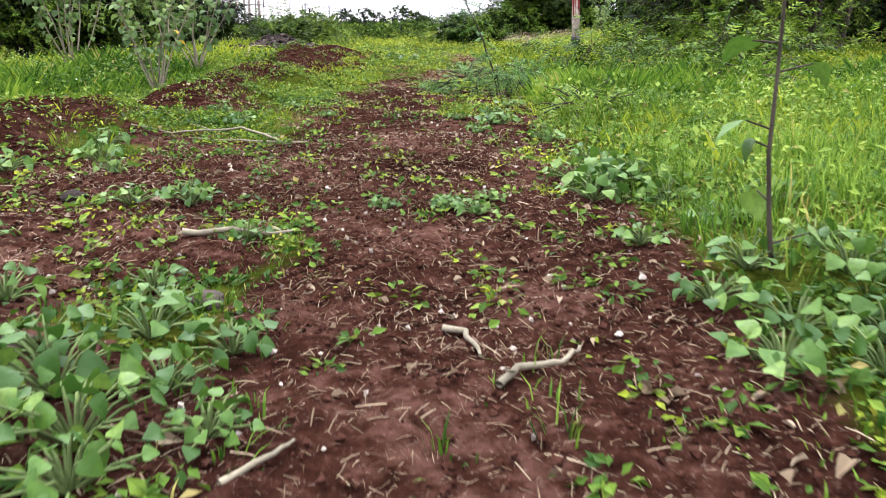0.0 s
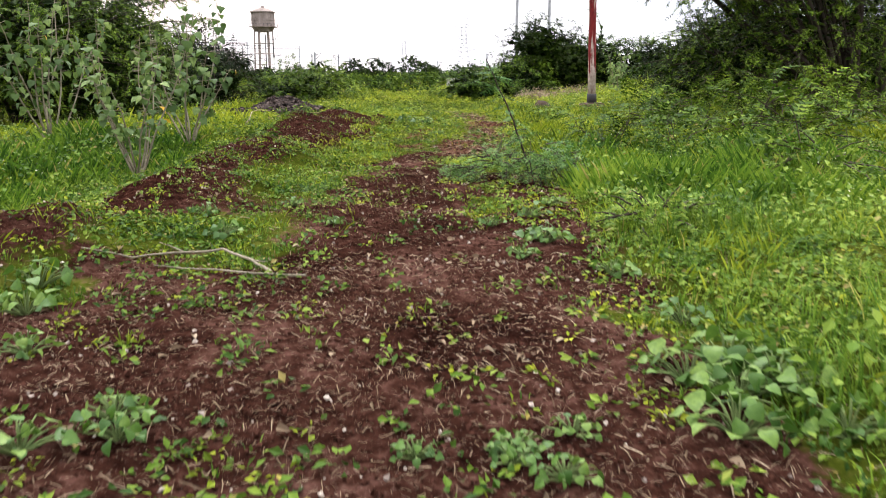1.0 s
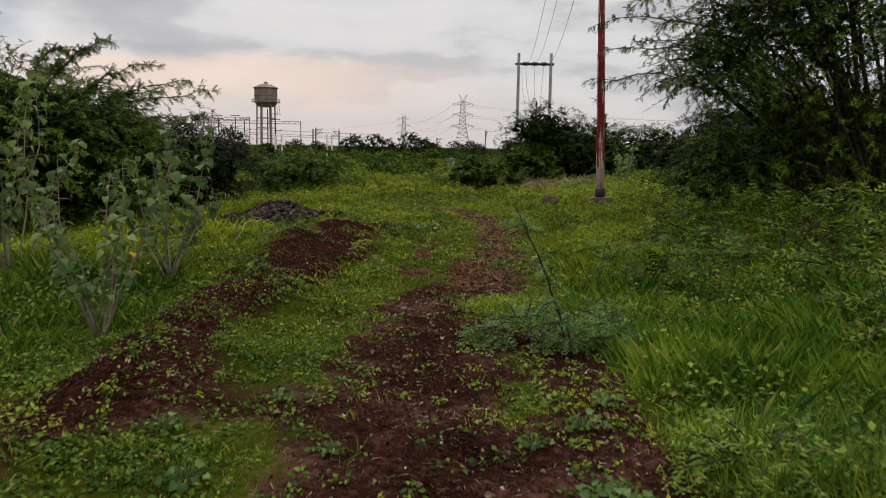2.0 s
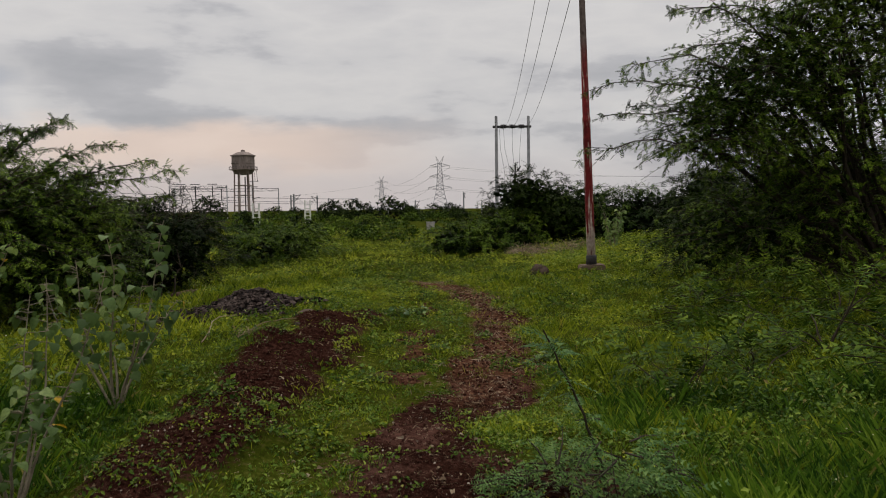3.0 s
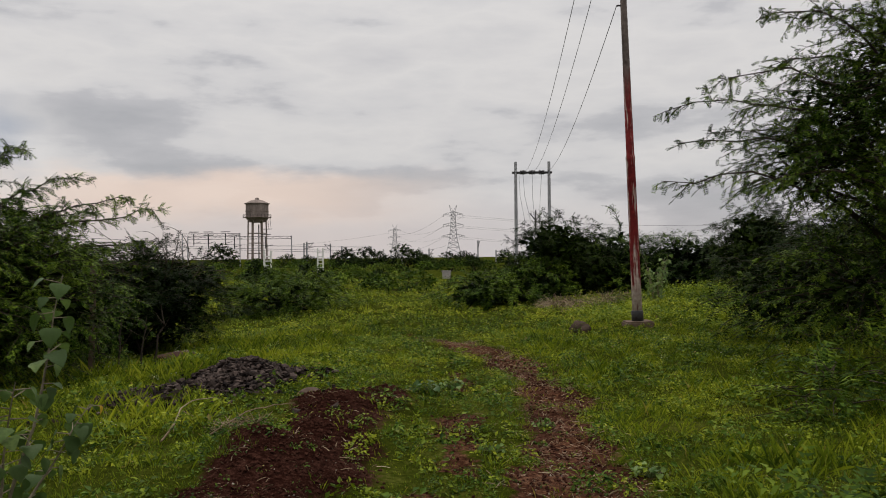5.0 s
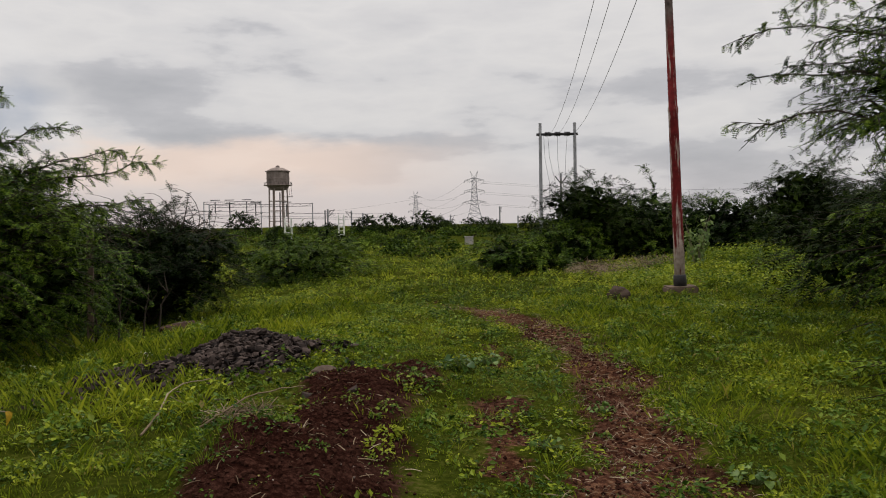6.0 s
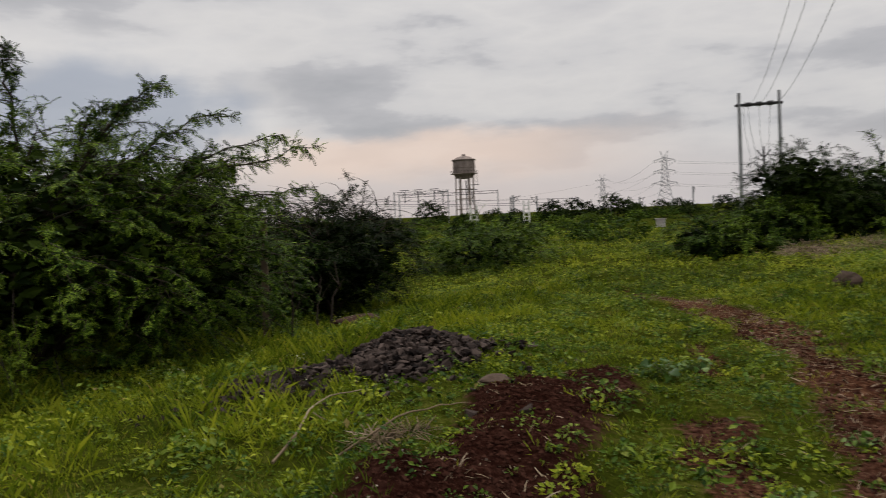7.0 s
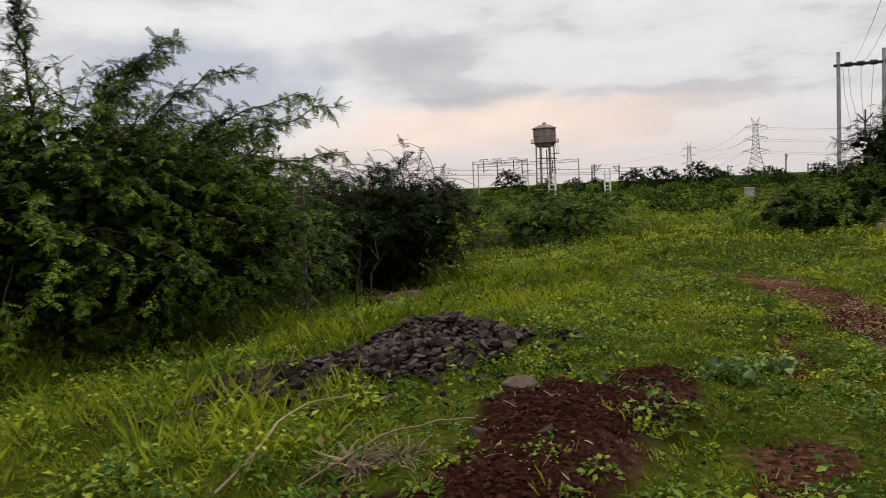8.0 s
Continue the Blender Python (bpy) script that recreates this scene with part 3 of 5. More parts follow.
clumps("seedling_weeds", 8000, 11, (-3.6, 2.6, 8.5, 16), 30, 0.024, lambda x, y: 0.05 + 0 * x, M_WEED, "small green seedlings between the grass tufts", lambda x, y: green(x, y) * off_heap(x, y) * sstep(wave(x, y, 4.1, 3.0), -0.4, 0.3), squat=0.5)
clumps("dark_weeds", 2600, 46, (-9, 13, 6.5, 27), 27, 0.05, lambda x, y: 0.16 + 0.08 * wave(x, y, 1.1, 3.0), M_THORN2, "dark leafy green weed patches in the meadow", lambda x, y: green(x, y) * off_heap(x, y) * np.clip(0.22 + 0.7 * sstep(x, 1.2, 3.2) + 0.6 * sstep(-x, 4.0, 5.5), 0, 1) * sstep(wave(x, y, 2.1, 6.0), -0.1, 0.35) * (np.hypot(x - 3.8, y - 23) > 1.2), squat=0.9)
clumps("mound_weeds", 900, 110, (2.5, 12, 22, 30.5), 33, 0.065, lambda x, y: 0.20 + 0.22 * sstep(wave(x, y, 1.3, 2.0), -0.5, 0.7), M_LIME, "heaped broad-leaved weeds on the mound by the pole", by_pole, squat=0.95)
clumps("mound_weeds", 520, 90, (2.5, 12, 22, 30.5), 34, 0.07, lambda x, y: 0.28 + 0.14 * wave(x, y, 1.7, 5.0), M_WEED, "darker leafy weeds on the mound by the pole", by_pole, squat=0.9)
clumps("field_weeds", 3000, 40, (-16, 14, 23, 44), 37, 0.058, lambda x, y: 0.20 + 0.10 * wave(x, y, 1.2, 3.0), M_MEADOW, "leafy green weeds on the far meadow", lambda x, y: seen(x, y) * sstep(wave(x, y, 1.4, 5.0) + 0.4 * wave(x, y, 4.0, 1.0), -0.6, 0.3) * (np.hypot(x - 3.8, y - 23) > 1.3), squat=0.8)
clumps("field_weeds", 1100, 40, (-16, 14, 23, 48), 38, 0.06, lambda x, y: 0.24 + 0.10 * wave(x, y, 1.0, 1.0), M_LIME, "bright yellow-green weeds on the far meadow", lambda x, y: seen(x, y) * sstep(wave(x, y, 0.7, 2.0), -0.1, 0.5) * (np.hypot(x - 3.8, y - 23) > 1.3), squat=0.7)
clumps("far_weeds", 3600, 40, (-34, 42, 24, 80), 23, 0.085, lambda x, y: 0.33 + 0.14 * wave(x, y, 0.7), M_MEADOW, "far leafy green scrub weeds", lambda x, y: seen(x, y) * sstep(wave(x, y, 0.8, 1.0), -0.6, 0.4))
clumps("wild_flowers", 500, 9, (-9, 9, 4, 22), 24, 0.016, lambda x, y: 0.10 + 0 * x, M_FLOWER, "tiny pale flower heads over the grass", lambda x, y: patches(x, y, 1.1, 3.0) * (np.abs(x + 0.6) > 1.9), category="flowers", lift=0.18)
clumps("yellow_flowers", 180, 8, (-7, 3, 14, 22), 25, 0.022, lambda x, y: 0.15 + 0 * x, M_YELLOW, "small yellow-green flower heads in the meadow", lambda x, y: patches(x, y, 0.9, 2.0), category="flowers", lift=0.06)


# ---------------------------------------------------------------- thorn trees and bushes
SPRAY = np.array([1.0, 1.0, 0.4])


def grow(seed, height, radius, limbs, subs, twigs, fronds, size, droop=0.5, lean=(0, 0), low=0.15, bare_tips=0.0, frond=FROND, thick=0.05):
    """Wood and leaves of a spreading thorn tree, its foot at the origin."""
    rng = np.random.default_rng(seed)
    wood, pos, ways = [], [], []

    def branch(p, d, length, r, steps, sag):
        pts = [np.array(p)]
        d = np.array(d)
        for i in range(steps):
            d = unit(d + rng.normal(0, 0.13, 3) + np.array([0, 0, -sag * (i / steps) ** 1.2]))
            q = pts[-1] + d * length / steps
            q[2] = max(q[2], 0.03)
            wood.append((pts[-1], q, r * (1 - i / steps * 0.8), r * (1 - (i + 1) / steps * 0.8)))
            pts.append(q)
        return pts

    for i in range(limbs):
        a = 2 * math.pi * (i + rng.uniform(-0.35, 0.35)) / limbs
        out = rng.uniform(0.25, 1.25)
        d = unit(np.array([math.cos(a) * out + lean[0], math.sin(a) * out + lean[1], 1.0]))
        L = (height * d[2] ** 2 + radius * (1 - d[2] ** 2)) * rng.uniform(0.8, 1.15)
        main = branch((0, 0, 0), d, L, thick, 8, droop * 0.5)
        for j in range(subs):
            t = low + (1 - low) * (j + rng.random()) / subs
            k = min(int(t * 8), 7)
            p = main[k] + (main[k + 1] - main[k]) * rng.random()
            along = unit(main[k + 1] - main[k])
            sd = unit(along * 0.5 + rng.normal(0, 0.6, 3) + np.array([0, 0, 0.1]))
            sub = branch(p, sd, L * rng.uniform(0.22, 0.42) * (1.15 - 0.5 * t), thick * 0.32, 5, droop)
            for _ in range(twigs):
                k = rng.integers(0, 5)
                q = sub[k] + (sub[k + 1] - sub[k]) * rng.random()
                td = unit(unit(sub[k + 1] - sub[k]) * 0.7 + rng.normal(0, 0.55, 3) * SPRAY)
                tw = branch(q, td, rng.uniform(0.25, 0.6) * max(0.5, height / 6), thick * 0.11, 3, droop * 1.3)
                if rng.random() < bare_tips * (t > 0.6):
                    continue
                for _ in range(fronds):
                    k = rng.integers(0, 3)
                    pos.append(tw[k] + (tw[k + 1] - tw[k]) * rng.random())
                    w = unit(tw[k + 1] - tw[k]) * 0.6 + rng.normal(0, 0.6, 3) * SPRAY
                    ways.append(w)
    pos, ways = np.array(pos), unit(np.array(ways))
    leaves = stamp(*frond, pos, axes(ways, rng.normal(0, 0.35, len(pos))), size * rng.uniform(0.6, 1.25, len(pos)))
    return tubes(wood), leaves


def thorn_tree(name, x, y, label, category, mat=M_THORN, group="", **how):
    wood, leaves = grow(**how)
    ob = empty(name, pose(x, y, float(land(x, y)) - 0.02), label, category, group)
    tagged(link("woody_frame", quads("woody_frame", *wood, True), M_BARK, ob), "dark twisting branches", kind="stuff")
    tagged(link("crown", quads("crown", *leaves), mat, ob), "feathery green leaves", kind="stuff")
    return ob



FROND_MID = frond_shape(4, 0.43, 0.108, 3)
FROND_TREE = frond_shape(5, 0.42, 0.12, 4)


def feather(rng, root, way, long, droop, fronds):
    """Flat sprays: a bending stalk with feathery leaves held out to both sides. Returns its wood and the leaves' places and ways."""
    n = len(root)
    up = np.array([0, 0, 1.0])
    t = (np.arange(fronds)[None] + rng.random((n, fronds))) / fronds
    swing = unit(np.cross(way, up) + 1e-4) * (rng.normal(0, 0.3, n) * long)[:, None]
    at = lambda u: root[:, None] + way[:, None] * (long[:, None] * u)[..., None] - up * (droop * long[:, None] * u * u)[..., None] + swing[:, None] * (u * u)[..., None]
    along = unit(way[:, None] - up * (2 * droop * t)[..., None])
    side = unit(np.cross(along, up) + 1e-4)
    sign = np.where((np.arange(fronds)[None] + rng.integers(0, 2, (n, 1))) % 2, 1.0, -1.0)
    ways = along * 0.5 + side * (sign * rng.uniform(0.1, 0.9, (n, fronds)))[..., None] + rng.normal(0, 0.42, (n, fronds, 3)) - up * 0.12
    stops = at(np.tile([0.0, 0.5, 1.0], (n, 1)))
    wood = [(stops[i, k], stops[i, k + 1], 0.007 - 0.003 * k, 0.005 - 0.002 * k) for i in range(n) for k in range(2)]
    return wood, at(t).reshape(-1, 3), ways.reshape(-1, 3)


def sprays(seed, lobes, count, fronds, size, spray=0.6, droop=0.25, shoots=0, frond=FROND_MID, thick=0.05, core=0.45, bare_shoots=False, twigs=True, inner=0, boughs=(), inner_size=0.2, arch=1.1, hang=0.5):
    """A dense thorn bush: rounded masses of flat leafy sprays on limbs that rise from one foot.
    lobes: middle and half sizes of each mass, from the foot. boughs: tips of long arching branches. inner: leaves deep inside."""
    rng = np.random.default_rng(seed)
    L = np.array(lobes, float)
    share = (L[:, 3] * L[:, 4] + L[:, 4] * L[:, 5] + L[:, 3] * L[:, 5])
    which = rng.choice(len(L), count, p=share / share.sum())
    out = unit(rng.normal(0, 1, (count, 3)) + [0, 0, 0.35])
    deep = core + (1 - core) * rng.random(count) ** 0.6
    lump = 1 + 0.2 * wave(out[:, 0] * 3 + which, out[:, 1] * 3 + out[:, 2] * 4, 1.6, seed)
    root = L[which, :3] + out * L[which, 3:] * (deep * lump)[:, None]
    ok = root[:, 2] > 0.05
    root, out = root[ok], out[ok]
    way = unit(out * [0.9, 0.9, 0.35] + rng.normal(0, 0.4, root.shape) * [1, 1, 0.4])
    long = spray * rng.uniform(0.35, 1.4, len(root))
    wood = []
    for c in L:
        a, b = np.array([rng.normal(0, 0.15), rng.normal(0, 0.15), 0.0]), c[:3]
        for _ in range(2):
            e = b + rng.normal(0, 0.4, 3) * c[3:]
            m = (a + e) / 2 + rng.normal(0, 0.12, 3) * c[3:] + [0, 0, 0.15 * c[5]]
            q = a + (m - a) * 0.5 + rng.normal(0, 0.05, 3)
            wood += [(a, q, thick, thick * 0.8), (q, m, thick * 0.8, thick * 0.6), (m, e, thick * 0.6, thick * 0.25)]
    if twigs:
        for i in range(0, len(root), 5):
            c = L[np.argmin(np.linalg.norm((L[:, :3] - root[i]) / L[:, 3:], axis=1)), :3]
            wood.append((c + (root[i] - c) * 0.25 + rng.normal(0, 0.06, 3), root[i], thick * 0.22, thick * 0.10))
    # long arching boughs, hung with shorter sprays towards their ends
    more, heads = [], []
    for tip in boughs:
        tip = np.array(tip, float)
        a = np.array([tip[0] * 0.06, tip[1] * 0.06, 0.4])
        b = np.array([tip[0] * 0.5, tip[1] * 0.5, tip[2] * arch + 0.1])
        pts = [a * (1 - u) ** 2 + 2 * u * (1 - u) * b + tip * u * u + rng.normal(0, 0.03, 3) for u in np.linspace(0, 1, 15)]
        wood += [(p, q, thick * 0.55 * (1.04 - k / 15), thick * 0.55 * (1.04 - (k + 1) / 15)) for k, (p, q) in enumerate(zip(pts, pts[1:]))]
        for u in np.arange(0.34, 1.0, 0.024):
            k = min(int(u * 14), 13)
            d = unit(pts[k + 1] - pts[k])
            for _ in range(2 if u < 0.75 else 1):
                more.append(pts[k] + (pts[k + 1] - pts[k]) * (u * 14 - k))
                heads.append(np.append(unit(d * 0.8 + rng.normal(0, 0.6, 3) * [1, 1, 0.6]), rng.uniform(0.4, 1.2) * hang * (1.25 - 0.9 * u)))
        more.append(pts[13]), heads.append(np.append(unit(pts[14] - pts[13]), 0.3 * hang))
    stalks, pos, ways = feather(rng, root, way, long, droop, fronds)
    if more:
        heads = np.array(heads)
        s2, p2, w2 = feather(rng, np.array(more), heads[:, :3], heads[:, 3], droop, max(5, fronds // 2))
        stalks, pos, ways = stalks + s2, np.concatenate([pos, p2]), np.concatenate([ways, w2])
    if twigs:
        wood += stalks
    for _ in range(shoots):
        c = L[rng.integers(len(L))]
        d = unit(np.array([rng.normal(0, 0.8), rng.normal(0, 0.8), 1.0]))
        p = c[:3] + d * c[3:] * 0.75
        d, l = unit(d + [0, 0, 0.5]), rng.uniform(0.8, 2.0) * max(0.5, float(c[5]) / 1.4)
        side = unit(np.array([rng.normal(), rng.normal(), -0.6]))
        for k in range(9):
            q = p + d * l / 9
            r = 0.013
            wood.append((p, q, r * (1 - k / 11), r * (1 - (k + 1) / 11)))
            if not bare_shoots:
                m = 7
                pos = np.concatenate([pos, p + (q - p) * rng.random((m, 1))])
                ways = np.concatenate([ways, d * 0.3 + rng.normal(0, 0.6, (m, 3))])
            p, d = q, unit(d + side * (0.32 if bare_shoots else 0.2) + rng.normal(0, 0.07, 3))
    ways = unit(ways)
    leaves = stamp(*frond, pos, axes(ways, rng.normal(0, 0.3, len(pos))), size * rng.uniform(0.6, 1.3, len(pos)))
    if not inner:
        return tubes(wood, 3), leaves, None
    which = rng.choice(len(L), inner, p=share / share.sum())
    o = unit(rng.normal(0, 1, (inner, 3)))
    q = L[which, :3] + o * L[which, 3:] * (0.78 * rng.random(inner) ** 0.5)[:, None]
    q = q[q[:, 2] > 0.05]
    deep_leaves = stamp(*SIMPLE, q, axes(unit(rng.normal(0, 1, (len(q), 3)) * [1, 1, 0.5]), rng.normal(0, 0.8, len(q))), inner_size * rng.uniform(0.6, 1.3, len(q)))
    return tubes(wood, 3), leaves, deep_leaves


def spray_bush(name, x, y, label, category, mat, **how):
    wood, leaves, deep = sprays(**how)
    ob = empty(name, pose(x, y, float(land(x, y)) - 0.02), label, category)
    tagged(link("woody_frame", quads("woody_frame", *wood, True), M_BARK, ob), "dark twisting branches", kind="stuff")
    tagged(link("crown", quads("crown", *leaves), mat, ob), "feathery green leaves", kind="stuff")
    # inner leaves are coloured near black to stand for the bush's inner shade
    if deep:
        tagged(link("inner_foliage", quads("inner_foliage", *deep), M_DARK_AND_SHADE_LEAF, ob), "leaves deep in the bush, coloured dark as its inner shade", kind="stuff")
    return ob


def bush(x, y, label, mat, name="thorn_bush", **how):
    return thorn_tree(name, x, y, label, "bush", mat, **how)


spray_bush("thorn_tree", 7.0, 15.2, "spreading thorn tree with feathery drooping branches", "tree", M_THORN, seed=3, count=2000, fronds=18, size=0.085, spray=0.6, droop=0.28, frond=FROND_TREE, thick=0.07, core=0.4, shoots=4, inner=6000, inner_size=0.13, arch=1.18, hang=0.62,
           boughs=[(-5.15, -0.8, 2.3), (-4.85, -0.6, 2.75), (-5.0, -0.7, 3.2), (-4.55, -1.0, 3.45), (-4.0, -0.6, 4.2), (-3.4, -0.5, 4.25), (-2.7, -0.6, 4.95), (-4.2, -1.2, 2.3), (-3.6, -0.4, 2.4), (-3.0, -1.2, 3.2), (-2.2, 0.2, 5.4), (-3.2, 0.4, 3.7), (-1.4, -0.8, 5.9), (-3.9, 0.3, 3.3), (-3.3, -0.9, 2.0), (-2.6, -0.3, 4.2), (-4.4, -0.2, 2.9), (-3.6, -0.2, 3.8)],
           lobes=[(-1.3, -0.1, 3.2, 1.2, 1.3, 1.0), (-0.7, -0.2, 4.6, 1.2, 1.3, 0.9), (-0.8, 0.3, 1.5, 1.6, 1.7, 1.2), (1.2, 0.2, 3.6, 2.2, 2.0, 2.2), (-2.3, 0.2, 1.1, 1.2, 1.0, 0.7), (-2.6, -0.2, 2.7, 0.9, 1.0, 0.55), (-1.9, -0.2, 3.9, 0.9, 1.0, 0.55), (-1.4, -0.2, 5.2, 0.9, 1.0, 0.6), (-3.2, -0.4, 2.55, 0.75, 0.8, 0.5), (-2.8, -0.3, 3.3, 0.75, 0.8, 0.45)])
spray_bush("thorn_bush", -7.9, 15.2, "large dense thorn bush with arching feathery branches", "bush", M_THORN, seed=5, count=1700, fronds=20, size=0.085, spray=0.55, frond=FROND_TREE, droop=0.3, thick=0.06, core=0.66, shoots=3, inner=11000, inner_size=0.16, arch=0.98, hang=0.42,
           boughs=[(3.75, -0.1, 2.25), (3.3, 0.3, 2.45), (2.9, -0.3, 2.65), (2.2, -0.2, 3.05), (1.6, 0.4, 3.0), (0.2, -0.2, 3.6), (3.4, 0.8, 1.9), (2.6, 0.9, 2.3), (1.0, 0.6, 3.0)],
           lobes=[(0.4, -0.6, 1.35, 2.1, 2.0, 1.35), (-1.6, -0.5, 1.6, 2.1, 2.3, 1.4), (0.3, 1.4, 1.35, 1.8, 1.7, 1.25), (1.5, 0.5, 1.0, 1.4, 1.5, 1.0)])
spray_bush("thorn_bush", -8.3, 18.7, "tall thorn bush with long arching shoots", "bush", M_THORN, seed=6, count=560, fronds=16, size=0.11, spray=0.6, frond=FROND_TREE, droop=0.3, thick=0.05, core=0.62, shoots=5, inner=3600, arch=1.0, hang=0.42,
           boughs=[(1.2, 0.0, 2.7), (0.4, 0.2, 2.8), (-1.2, 0.0, 2.9), (1.9, 0.2, 2.1)],
           lobes=[(0.0, 0.0, 1.1, 1.3, 1.4, 1.1), (-1.6, 0.3, 1.4, 1.8, 1.6, 1.25), (0.6, 0.9, 0.9, 0.9, 1.0, 0.9)])
spray_bush("twiggy_bush", -7.2, 22.4, "dark thorn bush with bare twigs above", "bush", M_DARK_AND_SHADE_LEAF, seed=7, count=520, fronds=12, size=0.17, spray=0.5, droop=0.25, thick=0.035, core=0.6, shoots=85, bare_shoots=True, inner=3800, inner_size=0.18,
           lobes=[(0.3, 0, 1.1, 1.5, 1.5, 1.15), (-0.9, 0.2, 1.1, 1.1, 1.2, 1.05)])
spray_bush("thorn_bush", -9.8, 24.0, "green thorn bush behind the twiggy one", "bush", M_THORN2, seed=8, count=300, fronds=12, size=0.18, spray=0.6, thick=0.04, inner=1500, inner_size=0.25, lobes=[(0, 0, 1.0, 2.2, 1.8, 1.15), (1.6, 0.5, 0.8, 1.4, 1.2, 0.9)])
spray_bush("thorn_bush", -5.8, 31.5, "light green feathery bush on the meadow", "bush", M_THORN2, seed=9, count=260, fronds=12, size=0.22, spray=0.7, thick=0.03, inner=500, inner_size=0.25, lobes=[(0, 0, 0.55, 2.0, 1.6, 0.8)])
far_how = dict(fronds=11, size=0.20, spray=0.5, thick=0.045, core=0.7, droop=0.3, inner_size=0.3)
spray_bush("thorn_bush", 3.2, 33.5, "dark dense bush under the twin-pole frame", "bush", M_DARK_AND_SHADE_LEAF, seed=10, count=330, inner=2600, lobes=[(0.3, 0, 1.75, 1.5, 1.4, 1.2), (-0.5, 0, 0.7, 1.5, 1.2, 0.75), (1.4, 0, 1.1, 1.0, 1.2, 1.1)], **far_how)
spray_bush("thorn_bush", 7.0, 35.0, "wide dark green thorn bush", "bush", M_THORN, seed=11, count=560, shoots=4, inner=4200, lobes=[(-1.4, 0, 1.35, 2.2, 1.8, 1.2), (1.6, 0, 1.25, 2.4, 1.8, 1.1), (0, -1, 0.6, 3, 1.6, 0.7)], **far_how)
spray_bush("thorn_bush", 11.3, 31.0, "wide dark green thorn bush", "bush", M_DARK_AND_SHADE_LEAF, seed=12, count=480, shoots=4, inner=3600, lobes=[(-1.6, 0, 1.75, 1.3, 1.3, 1.5), (1.2, 0, 1.6, 2.2, 1.6, 1.2)], **far_how)
spray_bush("thorn_bush", 16.0, 29.5, "wide dark green thorn bush", "bush", M_THORN, seed=13, count=460, shoots=4, inner=3600, lobes=[(-1.2, 0, 1.7, 2.0, 1.6, 1.4), (1.8, 0, 1.7, 2.4, 1.6, 1.4)], **far_how)
spray_bush("thorn_bush", 0.9, 31.5, "low spreading dark green thicket", "bush", M_THORN, seed=14, count=300, inner=1500, lobes=[(0, 0, 0.45, 1.5, 1.4, 0.7), (1.6, 1.0, 0.7, 1.4, 1.4, 0.8)], **far_how)
# the shade under the tree is put into this bush's near-black leaf colour
spray_bush("thorn_bush", 7.4, 18.6, "thorn bush under the thorn tree, its shade painted dark into the leaves", "bush", M_DARK_AND_SHADE_LEAF, seed=16, count=380, fronds=14, size=0.17, spray=0.6, thick=0.04, core=0.65, inner=2600, lobes=[(0, 0, 1.3, 2.2, 1.6, 1.3), (-1.8, 0.6, 0.9, 1.2, 1.2, 0.8)])
spray_bush("thorn_bush", 10.8, 19.0, "low thorn bush under the thorn tree", "bush", M_THORN, seed=15, count=340, fronds=14, size=0.16, spray=0.6, thick=0.04, core=0.65, inner=2400, lobes=[(0, 0, 1.2, 2.6, 2.0, 1.3)])


# far scrub and trees: a few kinds, repeated
def far_plants():
    rng = np.random.default_rng(77)
    kinds = []
    for k, (mat, h, r) in enumerate(((M_THORN2, 1.8, 2.2), (M_DARK_AND_SHADE_LEAF, 2.4, 1.8), (M_THORN, 1.7, 2.4), (M_THORN, 1.4, 2.2))):
        wood, leaves, _ = sprays(60 + k, [(0, 0, h * 0.45, r * 0.75, r * 0.75, h * 0.5), (r * 0.5, 0.2, h * 0.35, r * 0.5, r * 0.5, h * 0.4), (-r * 0.3, -0.4, h * 0.62, r * 0.4, r * 0.4, h * 0.4)], 190, 7, 0.26, 0.45, thick=0.06, frond=SIMPLE, twigs=False, core=0.6)
        kinds.append((quads("trunk", *wood), quads("crown", *leaves), mat))
    for me, _, mat in kinds:
        me.materials.append(M_BARK)
    for _, me, mat in kinds:
        me.materials.append(mat)

    def place(k, x, y, s, name, label, category, group, sunk=0.05):
        ob = empty(name, pose(x, y, float(land(x, y)) - sunk, 0, 0, rng.uniform(0, 360)) @ Matrix.Scale(s, 4), label, category, group)
        for n, me in zip(("woody_frame", "crown"), kinds[k][:2]):
            o = tagged(new(n, me), kind="stuff")
            o.parent = ob

    for y0, y1, n, s0, s1 in ((36, 60, 26, 0.4, 0.7), (60, 100, 44, 0.5, 0.8), (100, 170, 90, 0.65, 1.0), (170, 290, 50, 0.9, 1.35)):
        for _ in range(n):
            y = rng.uniform(y0, y1)
            x = rng.uniform(-0.62, 0.62) * y
            if abs(x - 0.012 * y) < 2.8 and y < 72 or (y < 60 and 0 < x < 12):
                continue
            place(int(rng.choice([0, 1, 2, 2, 3, 3])), x, y, rng.uniform(s0, s1), "scrub_bush", "distant green thorn scrub bush", "bush", "distant scrub")
    for x, y, s in ((-19, 154, 1.5), (-13.5, 154, 1.6), (-7, 152, 1.7), (-4.2, 156, 1.3), (1.5, 158, 1.2), (5, 165, 1.25), (13, 160, 1.3), (20, 155, 1.5), (28, 160, 1.5), (-26, 160, 1.1), (-33, 170, 1.2), (-46, 168, 1.9), (-54, 150, 1.6)):
        place(1, x, y, s * 1.2, "distant_tree", "dark rounded tree on the horizon", "tree", "horizon trees", 0.7)


far_plants()


